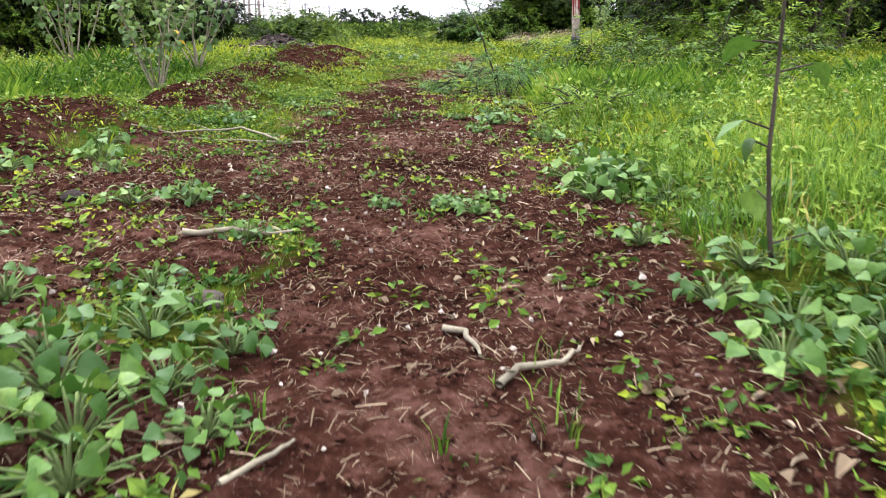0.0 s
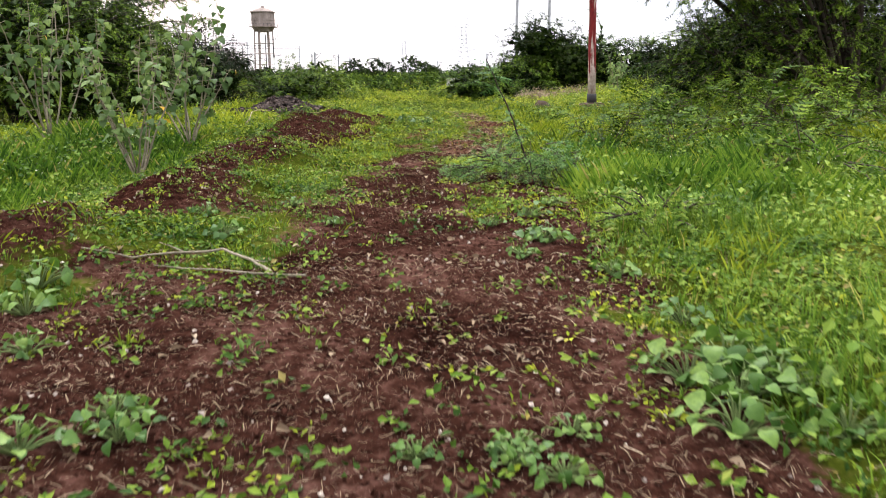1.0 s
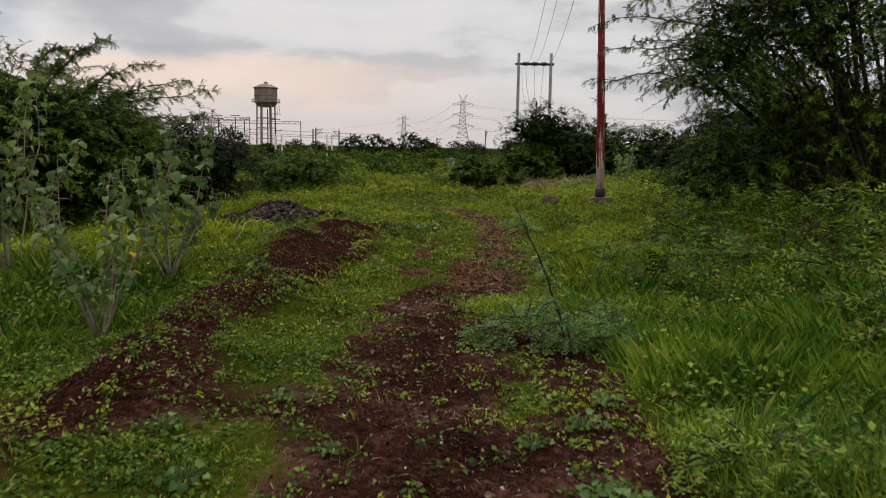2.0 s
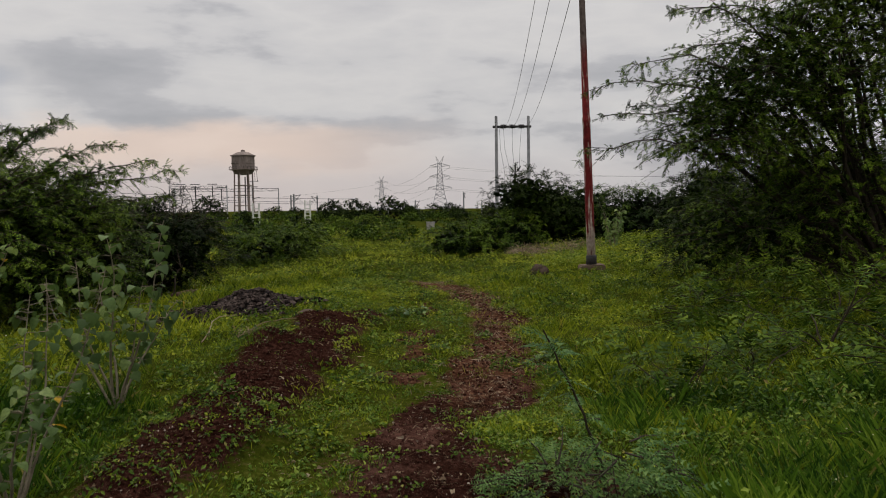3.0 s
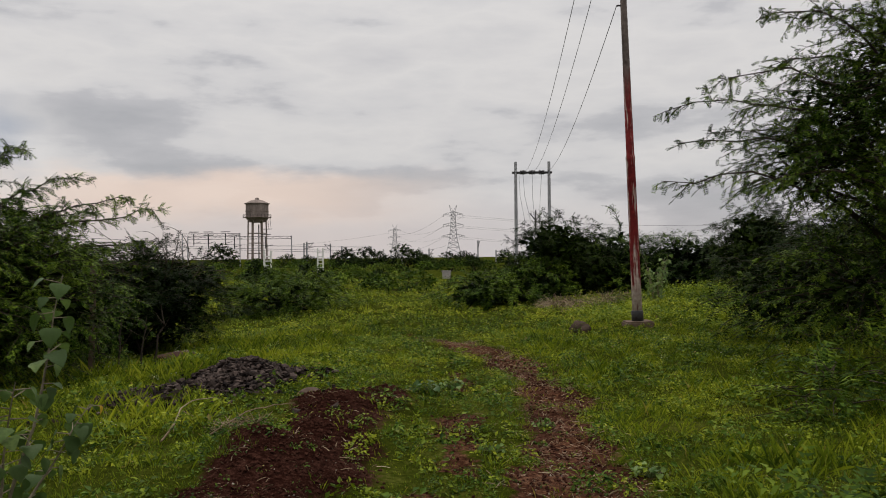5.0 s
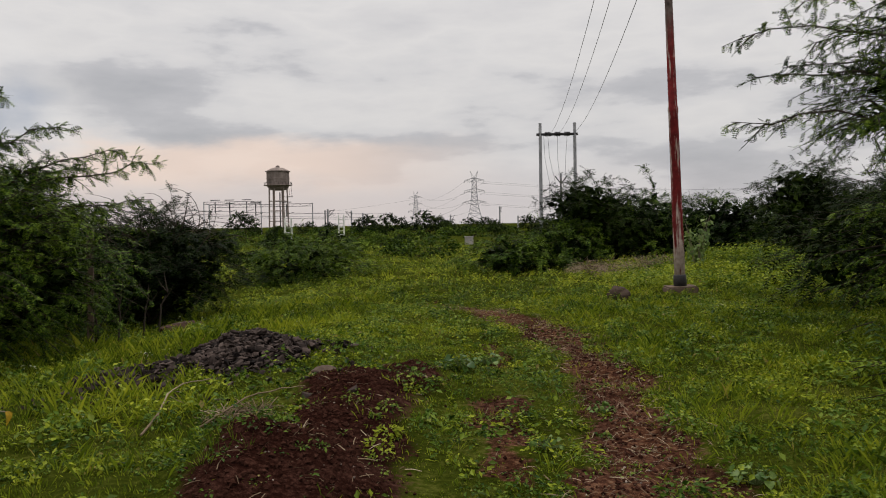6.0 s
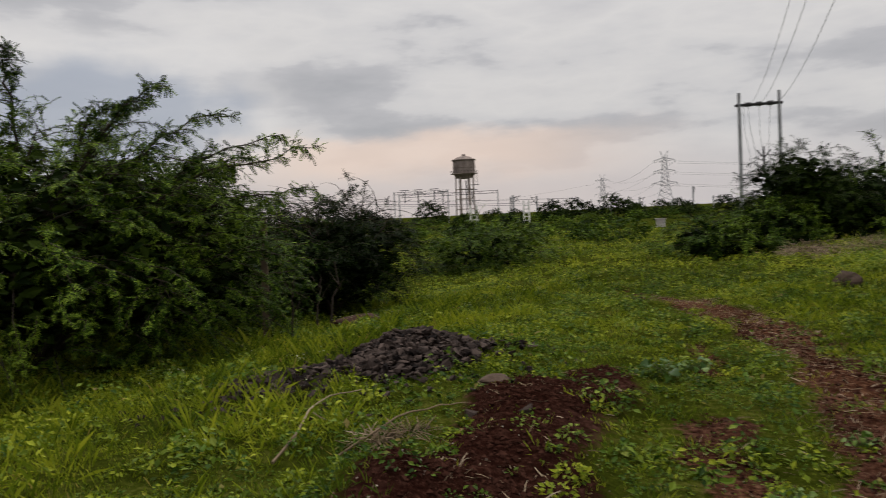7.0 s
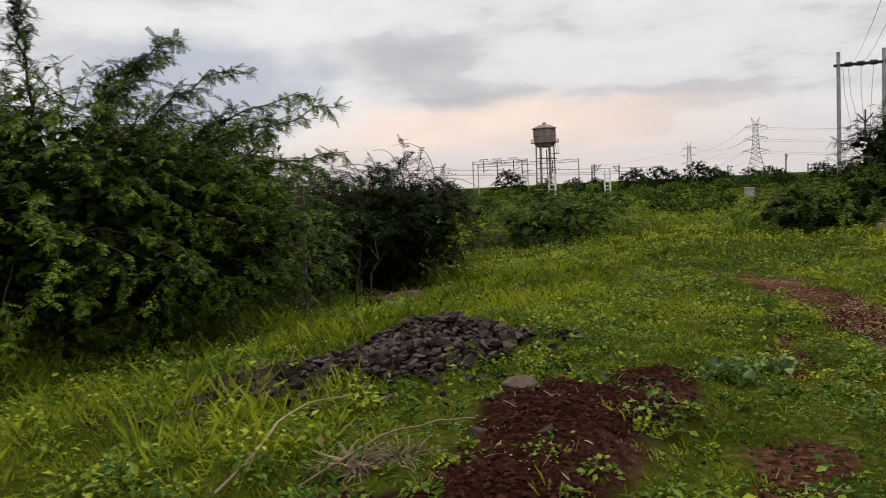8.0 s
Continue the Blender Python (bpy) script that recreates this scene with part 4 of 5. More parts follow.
# ---------------------------------------------------------------- masts, wires and the water tower
def wire(name, pts, r, label, parent=None):
    """A hanging line through given places."""
    ob = link(name, quads(name, *cable(pts, r, r), True), M_WIRE, parent)
    return ob if parent else tagged(ob, label, "wire", "overhead wires")


def sagging(a, b, sag, n=24):
    a, b = np.array(a, float), np.array(b, float)
    return [a + (b - a) * t - np.array([0, 0, 4 * sag * t * (1 - t)]) for t in np.linspace(0, 1, n + 1)]


POLE_FOOT, POLE_LEAN = Vector((3.79, 23.2, -0.28)), 1.95
POLE = pose(*POLE_FOOT, 0.3, -POLE_LEAN, 0)


def red_pole():
    ob = empty("power_pole", POLE, "leaning steel power pole with peeling red paint on a concrete plinth", "pole")
    bm = bmesh.new()
    revolve(bm, [(0.112, 0.16), (0.108, 1.2), (0.099, 3.85), (0.106, 3.88), (0.106, 3.96), (0.092, 4.0), (0.077, 6.5), (0.065, 8.9)], 20)
    part("shaft", bm, M_POLE, ob, "peeling red and grey paint", True)
    bm = bmesh.new()
    revolve(bm, [(0.135, 0.20), (0.132, 0.46), (0.122, 0.48)], 20)
    part("collar", bm, M_DARKSTEEL, ob, "dark base collar", True)
    bm = bmesh.new()
    box(bm, -0.31, 0.31, -0.27, 0.27, -0.25, 0.24, 0.03)
    part("plinth", bm, M_ROCK, ob, "worn concrete plinth")
    bm = bmesh.new()
    box(bm, -0.95, 0.35, -0.04, 0.04, 8.50, 8.58, 0.006)
    arm = part("crossarm", bm, M_DARKSTEEL, ob)
    for x, z in ((-0.80, 8.58), (-0.36, 8.58)):
        bm = bmesh.new()
        rod(bm, (x, 0, z), (x, 0, z + 0.1), 0.012)
        for k in range(3):
            rod(bm, (x, 0, z + 0.08 + 0.05 * k), (x, 0, z + 0.12 + 0.05 * k), 0.05, 0.03)
        part("insulator", bm, M_DARKSTEEL, arm)
    bm = bmesh.new()
    rod(bm, (-0.06, 0, 7.4), (-0.16, 0, 7.4), 0.02)
    part("bracket", bm, M_DARKSTEEL, ob)


def twin_poles():
    """Two tall posts with a beam of insulators between them."""
    x0, x1, y, g = 4.60, 6.90, 59.5, -0.55
    ob = empty("twin_pole_frame", pose(0, 0, 0), "grey twin-pole power line frame with insulators", "power pole")
    for x in (x0, x1):
        bm = bmesh.new()
        rod(bm, (x, y, g), (x, y, 7.95), 0.13, 0.10, 12)
        part("post", bm, M_STEEL, ob)
    bm = bmesh.new()
    box(bm, x0 - 0.25, x1 + 0.2, y - 0.09, y + 0.09, 7.12, 7.27, 0.01)
    beam = part("crossbeam", bm, M_DARKSTEEL, ob)
    for t in (0.22, 0.5, 0.78):
        x = x0 + (x1 - x0) * t
        bm = bmesh.new()
        for k in range(4):
            rod(bm, (x - 0.20 + 0.1 * k, y - 0.12, 7.2), (x - 0.13 + 0.1 * k, y - 0.12, 7.2), 0.16, 0.13)
        part("insulator", bm, M_DARKSTEEL, beam)
    bm = bmesh.new()
    box(bm, x0 + 0.1, x1 - 0.1, y - 0.05, y + 0.05, 2.86, 2.96)
    part("lower_beam", bm, M_STEEL, ob)
    for a, b in (((x0 + 0.3, 2.9), (x1 - 0.4, 1.2)), ((x1 - 0.3, 2.9), (x0 + 0.4, 1.2))):
        bm = bmesh.new()
        rod(bm, (a[0], y, a[1]), (b[0], y, b[1]), 0.04)
        part("brace", bm, M_STEEL, ob)
    bm = bmesh.new()
    rod(bm, (x0 + 1.35, y, 2.9), (x0 + 1.35, y, 4.6), 0.05)
    for s in (-1, 1):
        rod(bm, (x0 + 1.35, y, 3.9), (x0 + 1.35 + s * 0.4, y, 4.4), 0.04)
    part("switch_fork", bm, M_DARKSTEEL, ob)
    for t, u in ((0.22, 0.42), (0.5, 0.56), (0.78, 0.70), (0.1, 0.25)):
        xa, xb = x0 + (x1 - x0) * t, x0 + (x1 - x0) * u
        wire("jumper", [(xa, y, 7.1), ((xa * 2 + xb) / 3 - 0.05, y, 5.6), (xb, y, 4.0), (xb, y, 2.95)], 0.011, "", ob)
    ends = [POLE @ Vector((-0.80, 0, 8.74)), POLE @ Vector((-0.36, 0, 8.74)), POLE @ Vector((-0.16, 0, 7.4))]
    for t, e, sag in zip((0.30, 0.55, 0.95), ends, (0.8, 0.8, 0.7)):
        wire("overhead_wire", sagging((x0 + (x1 - x0) * t, y - 0.12, 7.25), e, sag), 0.009, "thin dark overhead wire from pole to twin poles")


def water_tower():
    ob = empty("water_tower", pose(-71.6, 311.7, -0.5), "stained brown-grey concrete water tower on slender columns", "water tower")
    bm = bmesh.new()
    revolve(bm, [(1.2, 15.9), (3.3, 16.2), (4.2, 17.6), (4.35, 17.9), (4.35, 20.2), (4.48, 20.25), (4.48, 20.55), (4.35, 20.6), (4.35, 23.1), (4.8, 23.15), (4.8, 23.45), (4.3, 23.6), (2.3, 24.6), (0.8, 24.9), (0.7, 25.5), (0.2, 25.7)], 40)
    part("tank", bm, M_TANK, ob, "round stained tank with domed roof")
    bm = bmesh.new()
    revolve(bm, [(4.2, 17.75), (5.45, 17.8), (5.45, 18.0), (4.3, 18.02)], 40)
    gallery = part("gallery", bm, M_PINKCONC, ob)
    bm = bmesh.new()
    for i in range(24):
        a = 2 * math.pi * i / 24
        p = (5.35 * math.cos(a), 5.35 * math.sin(a))
        q = (5.35 * math.cos(a + math.pi / 12), 5.35 * math.sin(a + math.pi / 12))
        rod(bm, (*p, 18), (*p, 19.0), 0.05, sides=5)
        rod(bm, (*p, 19.0), (*q, 19.0), 0.05, sides=5)
    part("railing", bm, M_DARKSTEEL, gallery)
    for i in range(6):
        a = math.pi * i / 3 + 0.3
        bm = bmesh.new()
        rod(bm, (3.7 * math.cos(a), 3.7 * math.sin(a), 0), (3.4 * math.cos(a), 3.4 * math.sin(a), 16.8), 0.30, 0.27, 10)
        part("column", bm, M_PINKCONC, ob)
    for z in (4.0, 8.0, 11.8):
        bm = bmesh.new()
        for i in range(6):
            a, b = math.pi * i / 3 + 0.3, math.pi * (i + 1) / 3 + 0.3
            r = 3.7 - z * 0.018
            rod(bm, (r * math.cos(a), r * math.sin(a), z), (r * math.cos(b), r * math.sin(b), z), 0.16, sides=6)
        part("ring_beam", bm, M_PINKCONC, ob)
    bm = bmesh.new()
    box(bm, 2.5, 5.6, -0.6, 0.6, 13.3, 13.5)
    for x in (4.6, 5.5):
        rod(bm, (x, -0.5, 13.5), (x - 0.4, -0.5, 17.8), 0.07, sides=5)
    part("landing", bm, M_DARKSTEEL, ob, "side landing with ladder")
    bm = bmesh.new()
    rod(bm, (0.6, 0, 0), (0.6, 0, 15.2), 0.22, sides=8)
    part("riser_pipe", bm, M_DARKSTEEL, ob)


def pylon(x, y, h, turn, label):
    ob = empty("pylon", pose(x, y, -0.5, 0, 0, turn), label, "pylon", "power line pylons")
    k = h / 35.0
    wide = lambda z: np.interp(z, [0, 14, 24, 33], [5.6, 2.3, 1.5, 1.2]) * k
    levels = [0, 4, 8, 11, 14, 16.5, 19, 21.5, 24, 26.5, 29, 31]
    corners = [(-1, -1), (1, -1), (1, 1), (-1, 1)]
    for c in corners:
        segs = []
        for a, b in zip(levels, levels[1:]):
            segs.append((np.array([c[0] * wide(a), c[1] * wide(a), a * k]), np.array([c[0] * wide(b), c[1] * wide(b), b * k]), 0.16, 0.16))
        link("leg", quads("leg", *tubes(segs, 4)), M_STEEL, ob)
    segs = []
    for a, b in zip(levels, levels[1:]):
        for c, d in zip(corners, corners[1:] + corners[:1]):
            p = lambda q, z: np.array([q[0] * wide(z), q[1] * wide(z), z * k])
            segs += [(p(c, a), p(d, b), 0.09, 0.09), (p(d, a), p(c, b), 0.09, 0.09), (p(c, b), p(d, b), 0.08, 0.08)]
    link("lattice", quads("lattice", *tubes(segs, 4)), M_STEEL, ob)
    for z, r in ((14.5, 7.4), (21.8, 6.4), (28.6, 6.2)):
        for s in (-1, 1):
            tip, segs = np.array([s * r * k, 0, (z + 0.9) * k]), []
            for c in (-1, 1):
                lo, hi = np.array([s * wide(z), c * wide(z), z * k]), np.array([s * wide(z), c * wide(z), (z + 2) * k])
                segs += [(lo, tip, 0.13, 0.1), (hi, tip, 0.13, 0.1)]
                for t in (0.3, 0.6):
                    segs.append((lo + (tip - lo) * t, hi + (tip - hi) * t, 0.07, 0.07))
            segs.append((tip, tip - np.array([0, 0, 1.7 * k]), 0.14, 0.14))
            link("crossarm", quads("crossarm", *tubes(segs, 4)), M_STEEL, ob)
    for s in (-1, 1):
        seg = [(np.array([-s * 0.6, 0, 30.0]) * k, np.array([s * 2.4, 0, 35.2]) * k, 0.14, 0.1), (np.array([s * 1.2, 0, 30.5]) * k, np.array([s * 2.4, 0, 35.2]) * k, 0.14, 0.1)]
        link("peak", quads("peak", *tubes(seg, 4)), M_STEEL, ob)


def power_lines():
    a, b, c = (8.3, 514.7), (-46.0, 803.5), (330.0, 560.0)
    for z in (14, 21.3, 28.1):
        for s in (-1, 1):
            wire("overhead_wire", sagging((a[0] + 6.6 * s, a[1], z), (c[0] + 6 * s, c[1], z + 2), 8.0), 0.05, "far high-voltage line sagging between pylons")
            wire("overhead_wire", sagging((a[0] + 6.6 * s, a[1], z), (b[0] + 6.6 * s, b[1], z), 7.0), 0.05, "far high-voltage line sagging between pylons")
    wire("overhead_wire", sagging((b[0] - 6, b[1], 26), (-300, 650, 12), 8.0), 0.06, "far high-voltage line sagging between pylons")


def rail_mast(x, y, h, arm, label="grey overhead-line mast by the railway"):
    """A lattice-like mast with its bracket arm."""
    ob = empty("rail_mast", pose(x, y, -0.5), label, "mast", "railway masts")
    bm = bmesh.new()
    box(bm, -0.16, 0.16, -0.03, 0.03, 0, h)
    box(bm, -0.17, -0.13, -0.15, 0.15, 0, h)
    box(bm, 0.13, 0.17, -0.15, 0.15, 0, h)
    part("post", bm, M_STEEL, ob)
    bm = bmesh.new()
    rod(bm, (0, 0, h - 0.5), (arm, 0, h - 0.2), 0.06, sides=6)
    rod(bm, (0, 0, h - 1.8), (arm * 0.9, 0, h - 0.3), 0.06, sides=6)
    rod(bm, (arm * 0.35, 0, h - 1.2), (arm, 0, h - 1.4), 0.05, sides=6)
    part("bracket", bm, M_DARKSTEEL, ob)


def rail_gantry(x0, x1, y, h):
    ob = empty("rail_gantry", pose(0, 0, -0.5), "steel portal carrying railway overhead lines", "gantry", "railway gantries")
    for x in (x0, x1):
        bm = bmesh.new()
        box(bm, x - 0.10, x + 0.10, y - 0.1, y + 0.1, 0, h + 0.4)
        part("post", bm, M_STEEL, ob)
    segs, n = [], 14
    for i in range(n):
        p, q = x0 + (x1 - x0) * i / n, x0 + (x1 - x0) * (i + 1) / n
        lo, hi = h - 0.25, h + 0.3
        V = lambda x, z: np.array([x, y, z])
        segs += [(V(p, lo), V(q, lo), 0.05, 0.05), (V(p, hi), V(q, hi), 0.05, 0.05), (V(p, lo if i % 2 else hi), V(q, hi if i % 2 else lo), 0.025, 0.025)]
    link("beam", quads("beam", *tubes(segs, 4)), M_DARKSTEEL, ob)
    for t in (0.2, 0.45, 0.75):
        x = x0 + (x1 - x0) * t
        bm = bmesh.new()
        rod(bm, (x, y, h + 0.3), (x, y, h - 2.4), 0.12, sides=6)
        rod(bm, (x - 1.1, y, h + 0.7), (x + 1.1, y, h + 0.7), 0.09, sides=6)
        rod(bm, (x, y, h - 2.0), (x + 1.6, y, h - 1.6), 0.06, sides=6)
        part("dropper", bm, M_DARKSTEEL, ob)


def lattice_post(x, y, h, label):
    ob = empty("lattice_post", pose(x, y, -0.6), label, "post", "white lattice posts")
    for s in (-1, 1):
        bm = bmesh.new()
        box(bm, s * 0.36 - 0.09, s * 0.36 + 0.09, -0.08, 0.08, 0, h)
        part("upright", bm, M_WHITE, ob)
    for k in range(int(h / 0.5)):
        bm = bmesh.new()
        box(bm, -0.36, 0.36, -0.04, 0.04, 0.2 + 0.5 * k, 0.32 + 0.5 * k)
        part("rung", bm, M_WHITE, ob)


red_pole()
twin_poles()
water_tower()
pylon(8.3, 514.7, 35.2, 0, "grey lattice pylon on the horizon")
pylon(-46.0, 803.5, 35.0, 8, "farther lattice pylon, smaller and hazier")
power_lines()
rail_gantry(-57.0, -33.8, 181.5, 6.6)
rail_gantry(-61.0, -47.5, 190.0, 7.6)
for x, y, h, arm in ((-30.5, 182, 5.6, 1.6), (-27, 195, 5.4, -1.5), (-25.5, 205, 4.9, 1.5), (-22.6, 190, 4.2, 1.5), (-36.8, 215, 6.0, 1.6), (-18.5, 210, 4.8, -1.4), (-10.2, 205, 4.6, 1.3), (-3.5, 215, 4.2, 1.2), (9.0, 204, 6.0, 0.5), (14.0, 210, 3.6, 1.2), (22.0, 200, 4.0, -1.2)):
    rail_mast(x, y, h, arm)
for z, y in ((5.2, 182), (4.4, 186), (4.0, 200)):
    wire("overhead_wire", sagging((-90, y, z + 2.0), (-18, y + 14, z - 1.2), 0.6), 0.05, "railway overhead line above the scrub")
lattice_post(-19.8, 92.8, 2.9, "white lattice signal post in the scrub")
lattice_post(-17.1, 113.6, 3.4, "white lattice signal post in the scrub")
bm = bmesh.new()
box(bm, -0.5, 0.5, -0.4, 0.4, 0, 0.85, 0.03)
box(bm, -0.58, 0.58, -0.48, 0.48, 0.85, 0.95, 0.02)
tagged(part("junction_box", bm, M_CONCRETE), "small pale roadside box in the grass", "box").matrix_world = pose(-0.1, 75.8, -0.5) @ Matrix.Scale(0.75, 4)


# ---------------------------------------------------------------- stones
def stone_mesh(name, seed, mat, flat=0.65):
    """A broken stone: the hull of a few corners, so that its faces are flat and its edges sharp."""
    rng = np.random.default_rng(seed)
    bm = bmesh.new()
    for d in unit(rng.normal(0, 1, (11, 3))) * rng.uniform(0.38, 0.56, (11, 1)) * [1.3, 0.9, flat]:
        bm.verts.new(d)
    bmesh.ops.convex_hull(bm, input=bm.verts[:])
    bmesh.ops.delete(bm, geom=[v for v in bm.verts if not v.link_faces], context="VERTS")
    bmesh.ops.triangulate(bm, faces=bm.faces[:])
    me = bpy.data.meshes.new(name)
    bm.to_mesh(me)
    bm.free()
    me.materials.append(mat)
    return me


def template_of(me):
    v = np.empty(len(me.vertices) * 3)
    me.vertices.foreach_get("co", v)
    return v.reshape(-1, 3), np.array([tuple(p.vertices) for p in me.polygons])


def heap_height(x, y):
    """The ballast heap: a round top with a tail."""
    top = 0.22 * np.exp(-(((x + 2.86) / 0.43) ** 2 + ((y - 14.0) / 0.58) ** 2))
    tail = 0.085 * np.exp(-(((x + 3.4 + 0.3 * (13.2 - y)) / 0.32) ** 2 + ((y - 13.1) / 0.78) ** 2))
    side = 0.022 * np.exp(-(((x + 2.1) / 0.45) ** 2 + ((y - 14.5) / 0.3) ** 2))
    return (np.maximum(top, tail) + 0.4 * np.minimum(top, tail) + side) * (1 + 0.22 * wave(x, y, 5.5, 1.3))


def ballast_heap():
    ob = empty("ballast_heap", pose(0, 0, 0), "low heap of dark angular ballast stones among grass", "stone heap")
    g = np.linspace(-1.9, 1.9, 60)
    X, Y = np.meshgrid(-3.1 + g, 13.8 + g)
    H = heap_height(X, Y)
    i = (np.arange(59)[:, None] * 60 + np.arange(59)[None]).ravel()
    link("core", quads("core", np.stack([X, Y, land(X, Y) + H - 0.045], -1).reshape(-1, 3), np.stack([i, i + 1, i + 61, i + 60], 1), True), M_BALLAST, ob, "dark grit under the stones")
    shapes = [stone_mesh("stone", 300 + k, M_BALLAST, 0.55) for k in range(7)]
    rng = np.random.default_rng(31)
    many, left = [], 300
    while len(many) < 2000:
        x, y = rng.uniform(-4.6, -1.5), rng.uniform(12.0, 15.6)
        if rng.random() > min(1, float(heap_height(x, y)) / 0.10) ** 1.6 + 0.018:
            continue
        many.append((x, y, float(land(x, y)) + float(heap_height(x, y)) + rng.uniform(-0.02, 0.02), rng.uniform(0.045, 0.125) * rng.uniform(0.7, 1.0)))
    many.sort(key=lambda s: s[1])
    for x, y, z, s in many[:300]:
        o = new("stone", shapes[rng.integers(7)])
        o.parent = ob
        o.matrix_basis = pose(x, y, z, rng.uniform(-40, 40), rng.uniform(-40, 40), rng.uniform(0, 360)) @ Matrix.Scale(s, 4)
    rest = many[300:]
    pairs = []
    for k in range(7):
        mine = rest[k::7]
        p = np.array([m[:3] for m in mine])
        pairs.append(stamp(*template_of(shapes[k]), p, axes(unit(rng.normal(0, 1, (len(p), 3)) * [1, 1, 0.5]), rng.uniform(-0.7, 0.7, len(p))), np.array([m[3] for m in mine])))
    tagged(link("ballast", quads("ballast", *join(*pairs)), M_BALLAST, ob), kind="stuff")


ballast_heap()


def rock(name, x, y, size, mat, label, seed, flat=0.55):
    rng = np.random.default_rng(seed)
    bm = bmesh.new()
    bmesh.ops.create_icosphere(bm, subdivisions=3, radius=0.5)
    off = Vector((seed, 3.1, 0.7))
    for v in bm.verts:
        v.co *= 1 + 0.35 * noise.noise(v.co * 2.1 + off) + 0.10 * noise.noise(v.co * 6 + off)
        v.co.z *= flat
    ob = part(name, bm, mat)
    ob.matrix_world = pose(x, y, float(land(x, y)) + size * flat * 0.25, 0, 0, rng.uniform(0, 360)) @ Matrix.Scale(size, 4)
    return tagged(ob, label, "rock")


rock("rock", 2.3, 22.3, 0.42, M_ROCK, "brown boulder half sunk in the weeds", 4, 0.85)
rock("rock", -5.0, 18.3, 0.75, M_REDROCK, "flat dark red-brown rock in the grass", 9, 0.42)
rock("rock", -1.95, 13.0, 0.22, M_ROCK, "small flat brown stone beside the earth bank", 12, 0.38)
rock("rock", -0.55, 1.72, 0.085, M_BALLAST, "small dark grey stone on the earth", 15)
rock("rock", -1.32, 2.75, 0.09, M_BALLAST, "small dark grey stone on the earth", 17)
rock("rock", -0.83, 1.42, 0.07, M_BALLAST, "small dark grey stone on the earth", 18)
bm = bmesh.new()
box(bm, -0.045, 0.045, -0.045, 0.045, -0.2, 1.75, 0.01)
tagged(part("fence_post", bm, M_ROCK), "weathered brown-grey concrete fence post beside the thorn bush", "post").matrix_world = pose(-6.1, 17.6, float(land(-6.1, 17.6)), 0, 1.5, 20)


# ---------------------------------------------------------------- loose earth, straw and sticks
def debris(name, n, area, seed, template, s0, s1, mat, label, category, keep, sink=0.0, flat=0.25):
    rng, x, y = scatter(n, *area, seed, keep)
    k = len(x)
    a = rng.uniform(0, 2 * np.pi, k)
    way = unit(np.stack([np.cos(a), np.sin(a), rng.normal(0, flat, k)], 1))
    size = rng.uniform(s0, s1, k) * rng.uniform(0.6, 1.2, k)
    v, f = stamp(*template, np.stack([x, y, land(x, y) + 0.006 - sink * size], 1), axes(way, rng.normal(0, 0.6, k)), size)
    return tagged(link(name, quads(name, v, f), mat), label, category, kind="stuff")


CLOD = (np.array([(0.55, 0.1, 0), (0, 0.5, 0.06), (-0.5, 0, -0.05), (0.05, -0.45, 0.02), (0.1, 0.0, 0.42), (-0.05, 0.1, -0.35)]), np.array([(0, 1, 4), (1, 2, 4), (2, 3, 4), (3, 0, 4), (1, 0, 5), (2, 1, 5), (3, 2, 5), (0, 3, 5)]))
STRAW = (np.array([(-0.03, 0, 0.02), (0.03, 0, 0.02), (0.04, 0.5, 0.07), (-0.02, 0.5, 0.07), (0.07, 1, 0.0), (0.03, 1, 0.0)]), np.array([(0, 1, 2, 3), (3, 2, 4, 5)]))
CURL = leaf_shape(0.3, 0.25, 0.5)
M_CLOD = plain("earth_clod", (0.010, 0.0035, 0.0024), (0.062, 0.027, 0.019), 20, 0.95, spec=0.0)
on_bare = lambda x, y: np.clip(bare(x, y) * 1.1 - 0.1, 0, 1) ** 1.6 * seen(x, y)
debris("earth_clods", 42000, (-3, 1.6, 0.6, 9.5), 41, CLOD, 0.006, 0.024, M_CLOD, "crumbs and clods of red-brown earth", "earth", on_bare, 0.1)
debris("earth_clods", 6000, (-3, -0.8, 7, 15), 48, CLOD, 0.012, 0.055, M_CLOD, "rough clods on the earth bank", "earth", lambda x, y: strip(x, y, BERM, 0.3) * bare(x, y) ** 2, 0.15)
debris("earth_clods", 16000, (-3, 1.6, 9, 18), 42, CLOD, 0.012, 0.045, M_CLOD, "crumbs and clods of red-brown earth", "earth", on_bare, 0.1)
debris("straw_litter", 30000, (-1.6, 1.2, 0.6, 4.5), 47, STRAW, 0.008, 0.03, M_STRAW, "fine pale litter on the path", "litter", lambda x, y: seen(x, y) * (0.15 + 0.7 * bare(x, y)), flat=0.4)
debris("straw_litter", 36000, (-3, 1.8, 0.6, 10), 43, STRAW, 0.011, 0.05, M_STRAW, "dry straw and leaf litter on the earth", "litter", lambda x, y: seen(x, y) * (0.12 + 0.5 * bare(x, y)))
debris("straw_litter", 30000, (-3, 1.8, 9, 22), 44, STRAW, 0.03, 0.10, M_STRAW, "dry straw along the wheel rut", "litter", lambda x, y: seen(x, y) * np.maximum(strip(x, y, RUT, 0.4), 0.2 * bare(x, y)))
debris("dead_leaves", 1500, (-3, 1.8, 0.6, 9), 45, CURL, 0.02, 0.05, M_STRAW, "curled dead leaves on the earth", "litter", lambda x, y: seen(x, y) * (0.2 + 0.6 * bare(x, y)))
